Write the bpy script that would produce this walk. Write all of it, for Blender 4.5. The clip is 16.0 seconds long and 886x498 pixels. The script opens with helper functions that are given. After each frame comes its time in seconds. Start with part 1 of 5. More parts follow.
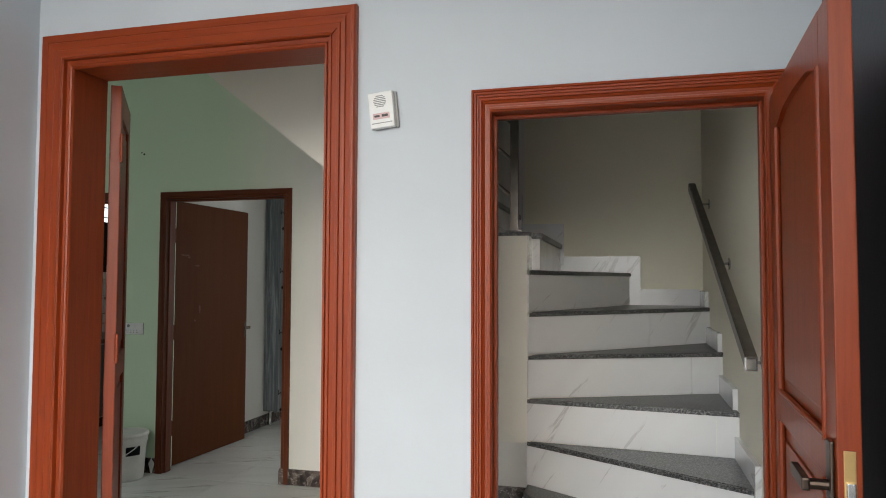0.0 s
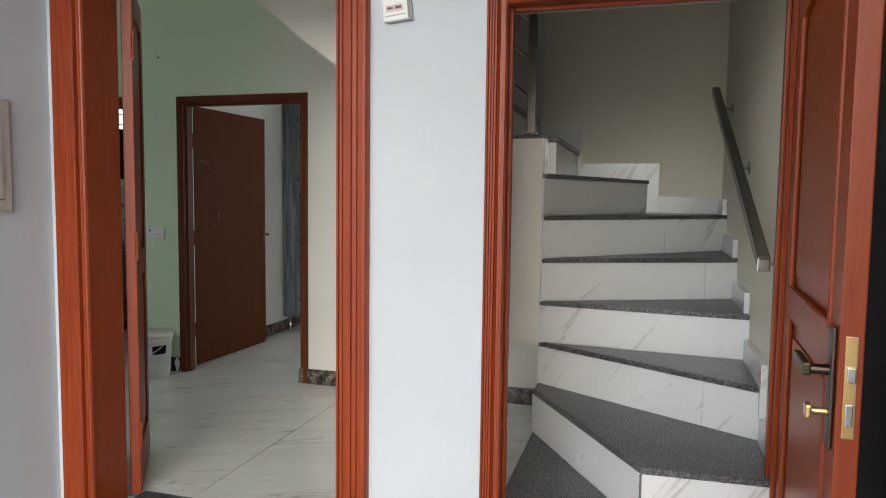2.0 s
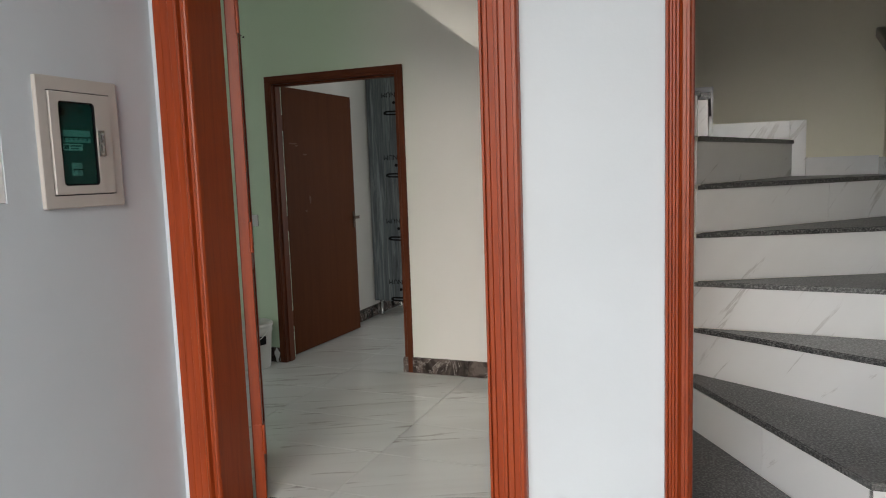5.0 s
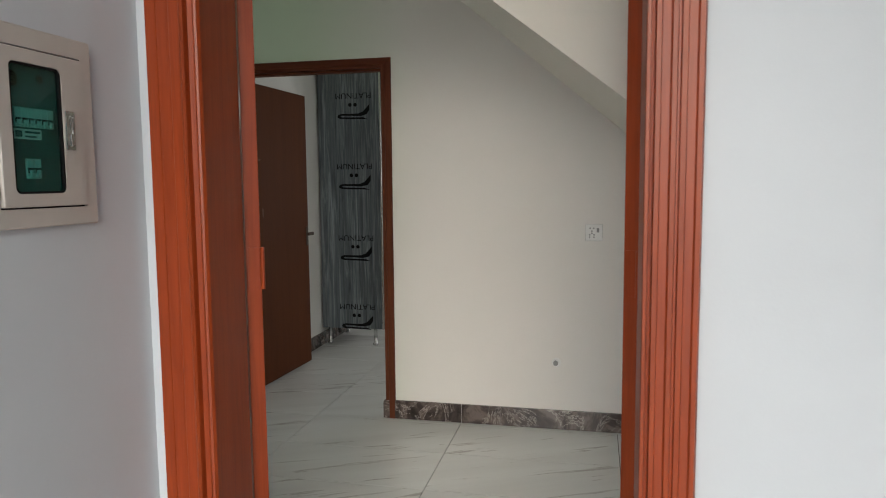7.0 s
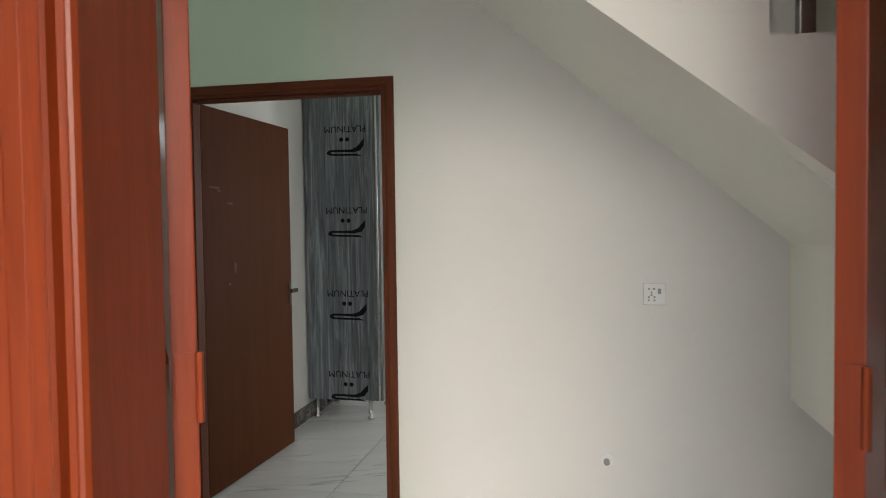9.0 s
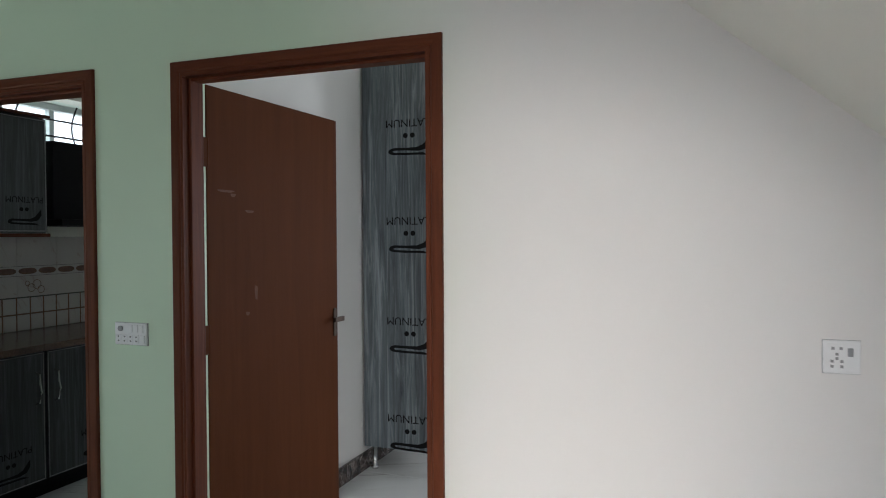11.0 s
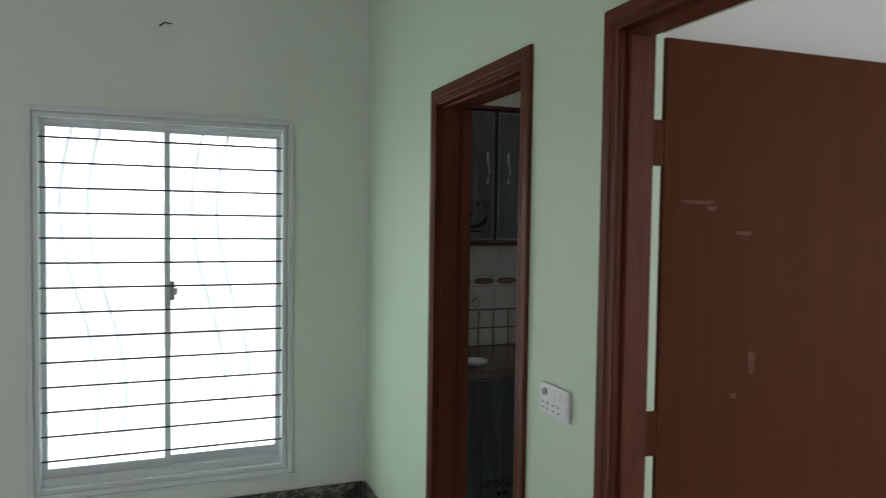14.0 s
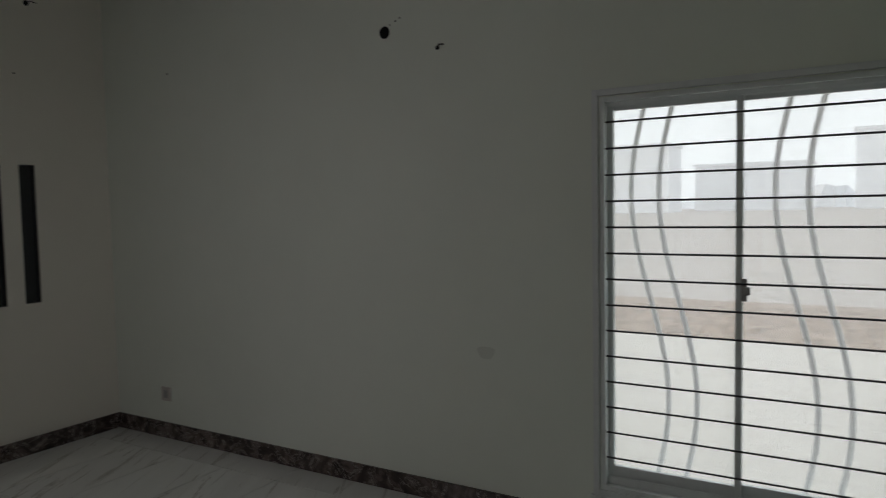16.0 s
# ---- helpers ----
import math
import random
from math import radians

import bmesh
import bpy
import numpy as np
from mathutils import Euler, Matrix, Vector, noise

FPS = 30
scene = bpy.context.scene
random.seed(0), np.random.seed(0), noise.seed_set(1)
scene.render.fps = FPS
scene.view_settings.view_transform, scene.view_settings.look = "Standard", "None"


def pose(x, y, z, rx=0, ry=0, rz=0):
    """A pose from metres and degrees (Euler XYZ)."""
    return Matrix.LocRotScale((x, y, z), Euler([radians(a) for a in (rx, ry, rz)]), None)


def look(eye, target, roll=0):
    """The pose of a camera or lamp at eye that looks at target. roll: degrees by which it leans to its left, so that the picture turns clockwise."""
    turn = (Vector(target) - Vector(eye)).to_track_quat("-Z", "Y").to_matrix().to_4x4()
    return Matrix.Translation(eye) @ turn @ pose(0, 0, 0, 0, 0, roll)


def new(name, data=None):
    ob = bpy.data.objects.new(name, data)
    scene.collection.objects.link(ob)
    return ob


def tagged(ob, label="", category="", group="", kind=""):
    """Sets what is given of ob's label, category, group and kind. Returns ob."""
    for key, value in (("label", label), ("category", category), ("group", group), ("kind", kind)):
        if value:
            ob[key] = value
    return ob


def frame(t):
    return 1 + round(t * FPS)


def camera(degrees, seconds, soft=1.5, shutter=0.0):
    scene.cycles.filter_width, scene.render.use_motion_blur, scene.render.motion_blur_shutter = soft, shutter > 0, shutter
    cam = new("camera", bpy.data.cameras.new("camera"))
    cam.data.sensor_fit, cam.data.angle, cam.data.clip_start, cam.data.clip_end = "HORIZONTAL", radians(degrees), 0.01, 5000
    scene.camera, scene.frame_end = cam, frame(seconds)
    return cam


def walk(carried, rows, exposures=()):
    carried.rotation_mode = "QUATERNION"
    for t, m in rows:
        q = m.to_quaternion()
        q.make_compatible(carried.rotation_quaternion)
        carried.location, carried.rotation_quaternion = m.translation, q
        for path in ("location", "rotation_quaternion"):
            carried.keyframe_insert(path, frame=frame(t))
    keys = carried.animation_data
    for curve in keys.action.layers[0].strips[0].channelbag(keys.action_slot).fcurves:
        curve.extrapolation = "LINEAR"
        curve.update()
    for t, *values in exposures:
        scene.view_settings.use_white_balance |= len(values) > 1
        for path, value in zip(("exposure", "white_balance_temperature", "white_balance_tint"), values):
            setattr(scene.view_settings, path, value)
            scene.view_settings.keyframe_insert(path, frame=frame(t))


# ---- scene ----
LENS = 65.2
cam = camera(LENS, 16.0, soft=1.0, shutter=0.3)
PATH = [
    (0, look((2.366, -2.385, 1.478), (1.858, -0.453, 1.57), 0.2)),
    (0.5, look((2.375, -2.387, 1.478), (1.841, -0.462, 1.572), 0.4)),
    (1, look((2.383, -2.383, 1.467), (1.823, -0.464, 1.523), 0.2)),
    (1.5, look((2.385, -2.375, 1.432), (1.805, -0.462, 1.388), 0.8)),
    (2, look((2.387, -2.381, 1.415), (1.829, -0.466, 1.264), 0.7)),
    (2.5, look((2.39, -2.367, 1.385), (1.836, -0.463, 1.13), 1.0)),
    (3, look((2.394, -2.334, 1.369), (1.829, -0.447, 1.018), 0.7)),
    (3.5, look((2.393, -2.29, 1.368), (1.785, -0.424, 0.982), 0.7)),
    (4, look((2.357, -2.222, 1.378), (1.607, -0.394, 1.065), 1.7)),
    (4.5, look((2.208, -2.203, 1.389), (1.382, -0.399, 1.135), 1.1)),
    (4.7, look((2.114, -2.194, 1.407), (1.318, -0.375, 1.168), -0.1)),
    (6.8, look((1.254, -1.737, 1.431), (0.805, 0.203, 1.24), -1.1)),
    (7, look((1.172, -1.704, 1.429), (0.742, 0.24, 1.239), -0.5)),
    (7.5, look((1.064, -1.641, 1.429), (0.662, 0.306, 1.217), 0.6)),
    (8, look((0.992, -1.44, 1.432), (0.617, 0.516, 1.251), -0.1)),
    (8.5, look((0.916, -1.183, 1.459), (0.54, 0.778, 1.343), -0.1)),
    (8.7, look((0.881, -1.07, 1.464), (0.507, 0.893, 1.372), -0.5)),
    (10.8, look((0.822, 0.004, 1.465), (0.147, 1.886, 1.443), -0.3)),
    (11, look((0.792, 0.085, 1.486), (0.1, 1.961, 1.447), -0.3)),
    (11.5, look((0.756, 0.306, 1.543), (-0.079, 2.123, 1.508), 0.4)),
    (12, look((0.709, 0.482, 1.633), (-0.25, 2.237, 1.6), 0.1)),
    (12.5, look((0.608, 0.619, 1.648), (-0.472, 2.302, 1.626), -0.9)),
    (13, look((0.557, 0.83, 1.624), (-0.85, 2.253, 1.599), -1.0)),
    (13.5, look((0.503, 1.039, 1.629), (-1.215, 2.062, 1.592), -0.1)),
    (14, look((0.395, 1.211, 1.621), (-1.464, 1.944, 1.539), 0.8)),
    (14.5, look((0.248, 1.344, 1.618), (-1.73, 1.616, 1.497), -1.0)),
    (15, look((0.108, 1.475, 1.607), (-1.869, 1.196, 1.487), -0.4)),
    (15.5, look((-0.053, 1.598, 1.617), (-1.928, 0.918, 1.472), -1.2)),
    (16, look((-0.246, 1.624, 1.62), (-1.963, 0.606, 1.499), -1.1)),
]
EXPOSURES = [
    (0, 1.1, 6250, 8), (2.2, 1.16, 6200, 8), (3.5, 1.1, 6200, 9), (4.7, 1.06, 6250, 9), (7, 1.04, 6350, 9), (8.7, 1.42, 6300, 9),
    (10.8, 1.6, 5800, 11), (12.0, 1.85, 5780, 11), (12.6, 2.2, 5820, 11), (13.2, 2.5, 5850, 12), (13.8, 2.2, 5950, 13), (14.3, 1.08, 6050, 15),
    (14.8, 0.16, 6250, 19), (15.3, -0.22, 6350, 20), (16, 0.1, 6450, 20),
]
walk(cam, PATH, EXPOSURES)

# ---- light ----
world = bpy.data.worlds.new("overcast_sky")
scene.world = world
world.use_nodes = True
wn = world.node_tree
sky = wn.nodes.new("ShaderNodeTexSky")
sky.sky_type = "NISHITA"
sky.sun_disc = False
sky.sun_elevation = radians(20)
sky.sun_rotation = radians(169)
sky.air_density, sky.dust_density, sky.ozone_density = 1.0, 6.0, 0.6
veil = wn.nodes.new("ShaderNodeMixRGB")
veil.inputs[0].default_value = 0.85
veil.inputs[2].default_value = (9.0, 9.4, 9.8, 1)
wn.links.new(sky.outputs[0], veil.inputs[1])
wn.links.new(veil.outputs[0], wn.nodes["Background"].inputs[0])
wn.nodes["Background"].inputs[1].default_value = 0.15

sun_data = bpy.data.lights.new("sun", "SUN")
sun_data.energy, sun_data.angle, sun_data.color = 0.5, radians(45), (1.0, 0.97, 0.93)
sun = new("sun", sun_data)
sun.matrix_world = look((3, -10, 3.7), (1, 0, 0))


def area_lamp(name, eye, target, w, h, power, colour):
    d = bpy.data.lights.new(name, "AREA")
    d.shape, d.size, d.size_y, d.energy, d.color = "RECTANGLE", w, h, power, colour
    ob = new(name, d)
    ob.matrix_world = look(eye, target)
    return ob


area_lamp("bedroom_window_daylight", (2.2, 6.25, 1.55), (1.6, 3.2, 1.2), 1.3, 1.2, 13, (1.0, 0.98, 0.95))
area_lamp("kitchen_window_daylight", (-3.32, 4.11, 2.14), (-1.4, 4.0, 0.9), 1.6, 0.45, 1.5, (1.0, 0.99, 0.97))
# Fill lamp added inside the lounge to brighten its walls, out of view.
area_lamp("lounge_fill", (-0.46, -1.53, 1.80), (-2.9, 0.5, 0.35), 1.1, 0.95, 4.6, (1.0, 0.98, 0.96))



# ---- materials ----
def nodes(name, rough=0.6, metal=0.0, spec=0.5):
    m = bpy.data.materials.new(name)
    m.use_nodes = True
    b = m.node_tree.nodes["Principled BSDF"]
    b.inputs["Roughness"].default_value = rough
    b.inputs["Metallic"].default_value = metal
    b.inputs["Specular IOR Level"].default_value = spec
    return m, m.node_tree, b


def add(nt, kind, **kw):
    n = nt.nodes.new(kind)
    for k, v in kw.items():
        n.inputs[k.replace("_", " ")].default_value = v
    return n


def coords(nt, scale=(1, 1, 1), rot=(0, 0, 0), world=True):
    if world:
        src = nt.nodes.new("ShaderNodeNewGeometry").outputs["Position"]
    else:
        src = nt.nodes.new("ShaderNodeTexCoord").outputs["Object"]
    mp = nt.nodes.new("ShaderNodeMapping")
    mp.inputs["Scale"].default_value = scale
    mp.inputs["Rotation"].default_value = rot
    nt.links.new(src, mp.inputs[0])
    return mp.outputs[0]


def ramp(nt, fac, stops):
    r = nt.nodes.new("ShaderNodeValToRGB")
    e = r.color_ramp.elements
    while len(e) < len(stops):
        e.new(0.5)
    for el, (p, c) in zip(e, stops):
        el.position, el.color = p, (*c, 1)
    nt.links.new(fac, r.inputs[0])
    return r.outputs[0]


def noise_tex(nt, vec, scale, detail=4.0, rough=0.55, dist=0.0):
    n = add(nt, "ShaderNodeTexNoise", Scale=scale, Detail=detail, Roughness=rough, Distortion=dist)
    nt.links.new(vec, n.inputs["Vector"])
    return n.outputs["Fac"]


def mixc(nt, fac, a, b, mode="MIX"):
    n = nt.nodes.new("ShaderNodeMixRGB")
    n.blend_type = mode
    for i, v in ((0, fac), (1, a), (2, b)):
        if isinstance(v, (int, float)):
            n.inputs[i].default_value = v
        elif isinstance(v, tuple):
            n.inputs[i].default_value = (*v, 1)
        else:
            nt.links.new(v, n.inputs[i])
    return n.outputs[0]


def bump(nt, b, height, strength=0.2, dist=0.01):
    n = add(nt, "ShaderNodeBump", Strength=strength, Distance=dist)
    nt.links.new(height, n.inputs["Height"])
    nt.links.new(n.outputs[0], b.inputs["Normal"])


def wall_paint(name, col, rough=0.55, grime=0.12):
    m, nt, b = nodes(name, rough, spec=0.3)
    p = coords(nt)
    big = noise_tex(nt, p, 0.9, 5, 0.6)
    fine = noise_tex(nt, p, 55, 3)
    dark = tuple(c * (1 - grime) for c in col)
    c1 = ramp(nt, big, [(0.32, dark), (0.62, col)])
    specks = noise_tex(nt, p, 14, 6, 0.7)
    c2 = mixc(nt, ramp(nt, specks, [(0.70, (0, 0, 0)), (0.80, (0.25, 0.25, 0.25))]), c1, tuple(c * 0.82 for c in col))
    nt.links.new(c2, b.inputs["Base Color"])
    roll = noise_tex(nt, p, 7, 4)
    bump(nt, b, mixc(nt, 0.5, fine, roll), 0.16, 0.006)
    return m


def timber(name, light, dark, rough=0.35, axis=2, coat=0.15, grain=1.0, spec=0.45):
    m, nt, b = nodes(name, rough, spec=spec)
    s = [26.0, 26.0, 26.0]
    s[axis] = 1.6
    p = coords(nt, tuple(s))
    g = noise_tex(nt, p, 1.6 * grain, 6, 0.65, 0.6)
    c1 = ramp(nt, g, [(0.30, dark), (0.66, light)])
    big = noise_tex(nt, coords(nt), 2.3, 4)
    c2 = mixc(nt, ramp(nt, big, [(0.35, (0.0, 0.0, 0.0)), (0.75, (0.35, 0.35, 0.35))]), c1, dark)
    nt.links.new(c2, b.inputs["Base Color"])
    b.inputs["Coat Weight"].default_value = coat
    b.inputs["Coat Roughness"].default_value = 0.25
    bump(nt, b, g, 0.12, 0.002)
    return m


def marble_tile(name, base, vein, rough=0.08, scale=1.0, turn=0.5, tilt=0.0, amount=1.0, stretch=(1.1, 7.5, 3.5)):
    """Pale polished tile with slanting grey streaks, each tile shifted by its own random number."""
    m, nt, b = nodes(name, rough, spec=0.65)
    info = nt.nodes.new("ShaderNodeObjectInfo")
    geo = nt.nodes.new("ShaderNodeNewGeometry")
    off = nt.nodes.new("ShaderNodeVectorMath")
    off.operation = "MULTIPLY_ADD"
    cmb = nt.nodes.new("ShaderNodeCombineXYZ")
    for i in range(3):
        nt.links.new(info.outputs["Random"], cmb.inputs[i])
    off.inputs[1].default_value = (31.0, 17.0, 23.0)
    nt.links.new(cmb.outputs[0], off.inputs[0])
    nt.links.new(geo.outputs["Position"], off.inputs[2])
    rot = nt.nodes.new("ShaderNodeMapping")
    rot.inputs["Rotation"].default_value = (0, tilt, turn)
    nt.links.new(off.outputs[0], rot.inputs[0])
    mp = nt.nodes.new("ShaderNodeMapping")
    mp.inputs["Scale"].default_value = tuple(scale * q for q in stretch)
    nt.links.new(rot.outputs[0], mp.inputs[0])
    n1 = noise_tex(nt, mp.outputs[0], 1.25, 7, 0.62, 1.1)
    streak = ramp(nt, n1, [(0.595, (0, 0, 0)), (0.640, (0.9 * amount,) * 3), (0.662, (0.25 * amount,) * 3), (0.70, (0, 0, 0))])
    n2 = noise_tex(nt, mp.outputs[0], 0.5, 4, 0.5, 0.4)
    cloud = ramp(nt, n2, [(0.38, (0.0, 0.0, 0.0)), (0.72, (0.45 * amount,) * 3)])
    c = mixc(nt, cloud, base, tuple(0.55 * a + 0.45 * v for a, v in zip(base, vein)))
    c = mixc(nt, streak, c, vein)
    nt.links.new(c, b.inputs["Base Color"])
    r = noise_tex(nt, coords(nt), 6, 5)
    rr = nt.nodes.new("ShaderNodeMapRange")
    rr.inputs[3].default_value, rr.inputs[4].default_value = rough * 0.7, rough * 1.9 + 0.02
    nt.links.new(r, rr.inputs[0])
    nt.links.new(rr.outputs[0], b.inputs["Roughness"])
    return m


def speckle(name, base, light, dark, rough=0.35, scale=210):
    m, nt, b = nodes(name, rough)
    p = coords(nt)
    a = noise_tex(nt, p, scale, 2, 0.7)
    c = ramp(nt, a, [(0.36, dark), (0.5, base), (0.66, light)])
    d = noise_tex(nt, p, 3.5, 5, 0.6)
    c = mixc(nt, ramp(nt, d, [(0.4, (0, 0, 0)), (0.75, (0.4, 0.4, 0.4))]), c, light)
    nt.links.new(c, b.inputs["Base Color"])
    bump(nt, b, a, 0.15, 0.001)
    return m


def dark_marble(name):
    m, nt, b = nodes(name, 0.18)
    p = coords(nt)
    a = noise_tex(nt, p, 5.5, 8, 0.66, 1.6)
    c = ramp(nt, a, [(0.34, (0.022, 0.017, 0.016)), (0.50, (0.066, 0.050, 0.045)), (0.60, (0.155, 0.125, 0.112))])
    v = noise_tex(nt, p, 3.2, 9, 0.7, 2.4)
    vein = ramp(nt, v, [(0.485, (0, 0, 0)), (0.50, (0.8, 0.8, 0.8)), (0.515, (0, 0, 0))])
    c = mixc(nt, vein, c, (0.48, 0.43, 0.40))
    nt.links.new(c, b.inputs["Base Color"])
    return m


def laminate(name, axis=2, k=1.0):
    """Grey-blue wood-print board with streaky grain under a glossy film."""
    m, nt, b = nodes(name, 0.3)
    s = [24.0, 24.0, 24.0]
    s[axis] = 1.1
    p = coords(nt, tuple(s))
    g = noise_tex(nt, p, 1.3, 8, 0.7, 1.0)
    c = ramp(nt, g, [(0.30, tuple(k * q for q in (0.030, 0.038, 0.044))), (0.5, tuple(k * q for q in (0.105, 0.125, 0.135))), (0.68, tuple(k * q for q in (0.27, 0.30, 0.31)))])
    nt.links.new(c, b.inputs["Base Color"])
    w = noise_tex(nt, coords(nt), 9, 3)
    b.inputs["Coat Weight"].default_value = 0.4
    b.inputs["Coat Roughness"].default_value = 0.2
    bump(nt, b, w, 0.08, 0.01)
    return m


def plain(name, col, rough=0.5, metal=0.0, var=0.12, scale=20.0):
    m, nt, b = nodes(name, rough, metal)
    n = noise_tex(nt, coords(nt), scale, 5)
    c = ramp(nt, n, [(0.3, tuple(q * (1 - var) for q in col)), (0.7, col)])
    nt.links.new(c, b.inputs["Base Color"])
    bump(nt, b, n, 0.05, 0.002)
    return m


def glass(name, col, gloss=0.06, dust=0.0):
    """Thin tinted sheet glass: clear with a little mirror on top, so that daylight takes its tint."""
    m, nt, b = nodes(name, 0.0)
    clear = nt.nodes.new("ShaderNodeBsdfTransparent")
    clear.inputs[0].default_value = (*col, 1)
    shine = nt.nodes.new("ShaderNodeBsdfGlossy")
    shine.inputs["Roughness"].default_value = 0.01
    mx = nt.nodes.new("ShaderNodeMixShader")
    mx.inputs[0].default_value = gloss
    nt.links.new(clear.outputs[0], mx.inputs[1])
    nt.links.new(shine.outputs[0], mx.inputs[2])
    out = mx
    if dust:
        film = nt.nodes.new("ShaderNodeBsdfTranslucent")
        film.inputs[0].default_value = (0.88, 0.88, 0.87, 1)
        out = nt.nodes.new("ShaderNodeMixShader")
        grime = noise_tex(nt, coords(nt), 2.2, 5, 0.6)
        nt.links.new(ramp(nt, grime, [(0.3, (dust * 0.8,) * 3), (0.7, (dust * 1.2,) * 3)]), out.inputs[0])
        nt.links.new(mx.outputs[0], out.inputs[1])
        nt.links.new(film.outputs[0], out.inputs[2])
    nt.links.new(out.outputs[0], nt.nodes["Material Output"].inputs[0])
    return m


M_PORCH = wall_paint("porch_wall_paint", (0.615, 0.665, 0.715), 0.5, 0.08)
# Shade beyond the open stair door leaf is put into this near-black colour.
M_SHADED = wall_paint("shade_dark_porch_paint", (0.042, 0.047, 0.060), 0.4)
M_IN = wall_paint("interior_wall_paint", (0.845, 0.825, 0.75), 0.5, 0.04)
M_STAIR = wall_paint("cream_stairwell_paint", (0.87, 0.835, 0.69), 0.5, 0.04)
M_WEST = wall_paint("pale_mint_cream_paint", (0.77, 0.82, 0.745), 0.5, 0.05)


def two_tone_wall(name, left, right, x0, x1):
    """Base colour that passes softly from left to right along x, with a wavering edge."""
    m, nt, b = nodes(name, 0.5, spec=0.3)
    p = coords(nt)
    sep = nt.nodes.new("ShaderNodeSeparateXYZ")
    nt.links.new(p, sep.inputs[0])
    wob = nt.nodes.new("ShaderNodeMath")
    wob.operation = "MULTIPLY_ADD"
    wob.inputs[1].default_value = 0.35
    nt.links.new(noise_tex(nt, p, 1.6, 3), wob.inputs[0])
    nt.links.new(sep.outputs[0], wob.inputs[2])
    mr = nt.nodes.new("ShaderNodeMapRange")
    mr.interpolation_type = "SMOOTHSTEP"
    mr.inputs[1].default_value, mr.inputs[2].default_value = x0 + 0.17, x1 + 0.17
    nt.links.new(wob.outputs[0], mr.inputs[0])
    c = mixc(nt, mr.outputs[0], left, right)
    c = mixc(nt, ramp(nt, noise_tex(nt, p, 0.9, 5, 0.6), [(0.35, (0.10, 0.10, 0.10)), (0.65, (0, 0, 0))]), c, (0.5, 0.5, 0.45))
    nt.links.new(c, b.inputs["Base Color"])
    bump(nt, b, mixc(nt, 0.5, noise_tex(nt, p, 55, 3), noise_tex(nt, p, 7, 4)), 0.16, 0.006)
    return m


M_NORTH = two_tone_wall("mint_to_cream_wall", (0.66, 0.80, 0.605), (0.825, 0.80, 0.772), -0.7, 0.25)
M_BEDW = wall_paint("bedroom_wall_paint", (0.76, 0.75, 0.72), 0.55, 0.05)
M_CEIL = wall_paint("ceiling_paint", (0.86, 0.86, 0.84), 0.7, 0.05)
M_WHITE = plain("white_board", (0.86, 0.86, 0.86), 0.35, 0, 0.03)
M_RED = timber("red_varnished_timber", (0.325, 0.053, 0.0105), (0.225, 0.033, 0.0065), 0.38, coat=0.14, spec=0.34)
M_REDH = timber("red_varnished_timber_head", (0.325, 0.053, 0.0105), (0.225, 0.033, 0.0065), 0.40, axis=0, coat=0.03, spec=0.26)
M_BROWN = timber("brown_varnished_timber", (0.140, 0.039, 0.016), (0.084, 0.022, 0.009), 0.5, coat=0.01, spec=0.16)
M_BROWNH = timber("brown_varnished_timber_head", (0.140, 0.039, 0.016), (0.084, 0.022, 0.009), 0.5, axis=0, coat=0.01, spec=0.16)
M_LEAF = timber("brown_painted_leaf", (0.096, 0.030, 0.0095), (0.078, 0.023, 0.007), 0.6, grain=0.5, coat=0.0, spec=0.08)
M_TILE = marble_tile("white_marble_floor_tile", (0.78, 0.80, 0.78), (0.30, 0.28, 0.255), 0.014, 1.0, -0.45, 0.0, 0.75, (1.0, 12.0, 4.0))
M_STILE = marble_tile("white_marble_stair_tile", (0.82, 0.82, 0.82), (0.40, 0.37, 0.355), 0.12, 1.0, 0.0, 0.95, 0.6, (0.75, 0.9, 7.5))
M_GROUT = plain("grey_grout", (0.12, 0.12, 0.115), 0.9)
M_GRAN = speckle("dark_grey_granite", (0.068, 0.069, 0.071), (0.22, 0.22, 0.215), (0.014, 0.014, 0.016), 0.35, 120)
M_GRAND = speckle("black_granite_threshold", (0.040, 0.040, 0.040), (0.16, 0.16, 0.155), (0.012, 0.012, 0.012), 0.45, 130)
M_SKIRT = dark_marble("dark_veined_marble")
M_CREAM = plain("cream_porch_tile", (0.70, 0.63, 0.54), 0.22, 0, 0.08, 9)
M_BAND = plain("dark_brown_tile_band", (0.085, 0.070, 0.062), 0.3, 0, 0.4, 40)
M_MAT = plain("black_rubber", (0.017, 0.018, 0.021), 0.7, 0, 0.4, 120)
M_STEEL = plain("stainless_steel", (0.55, 0.55, 0.54), 0.25, 1.0, 0.08)
M_DSTEEL = plain("tarnished_steel", (0.34, 0.32, 0.285), 0.36, 1.0, 0.2)
M_BRASS = plain("brass", (0.70, 0.48, 0.21), 0.28, 1.0, 0.15)
M_BRONZE = plain("dark_bronze", (0.10, 0.075, 0.06), 0.35, 1.0, 0.2)
M_PLAST = plain("white_plastic", (0.86, 0.86, 0.85), 0.35, 0, 0.04)
M_PLASTG = plain("grey_plastic", (0.32, 0.32, 0.32), 0.4)
M_BLACK = plain("black_print", (0.008, 0.008, 0.009), 0.6)
M_BLACK.node_tree.nodes["Principled BSDF"].inputs["Specular IOR Level"].default_value = 0.12
M_BOX = plain("beige_powder_coat", (0.52, 0.49, 0.46), 0.4, 0, 0.05)
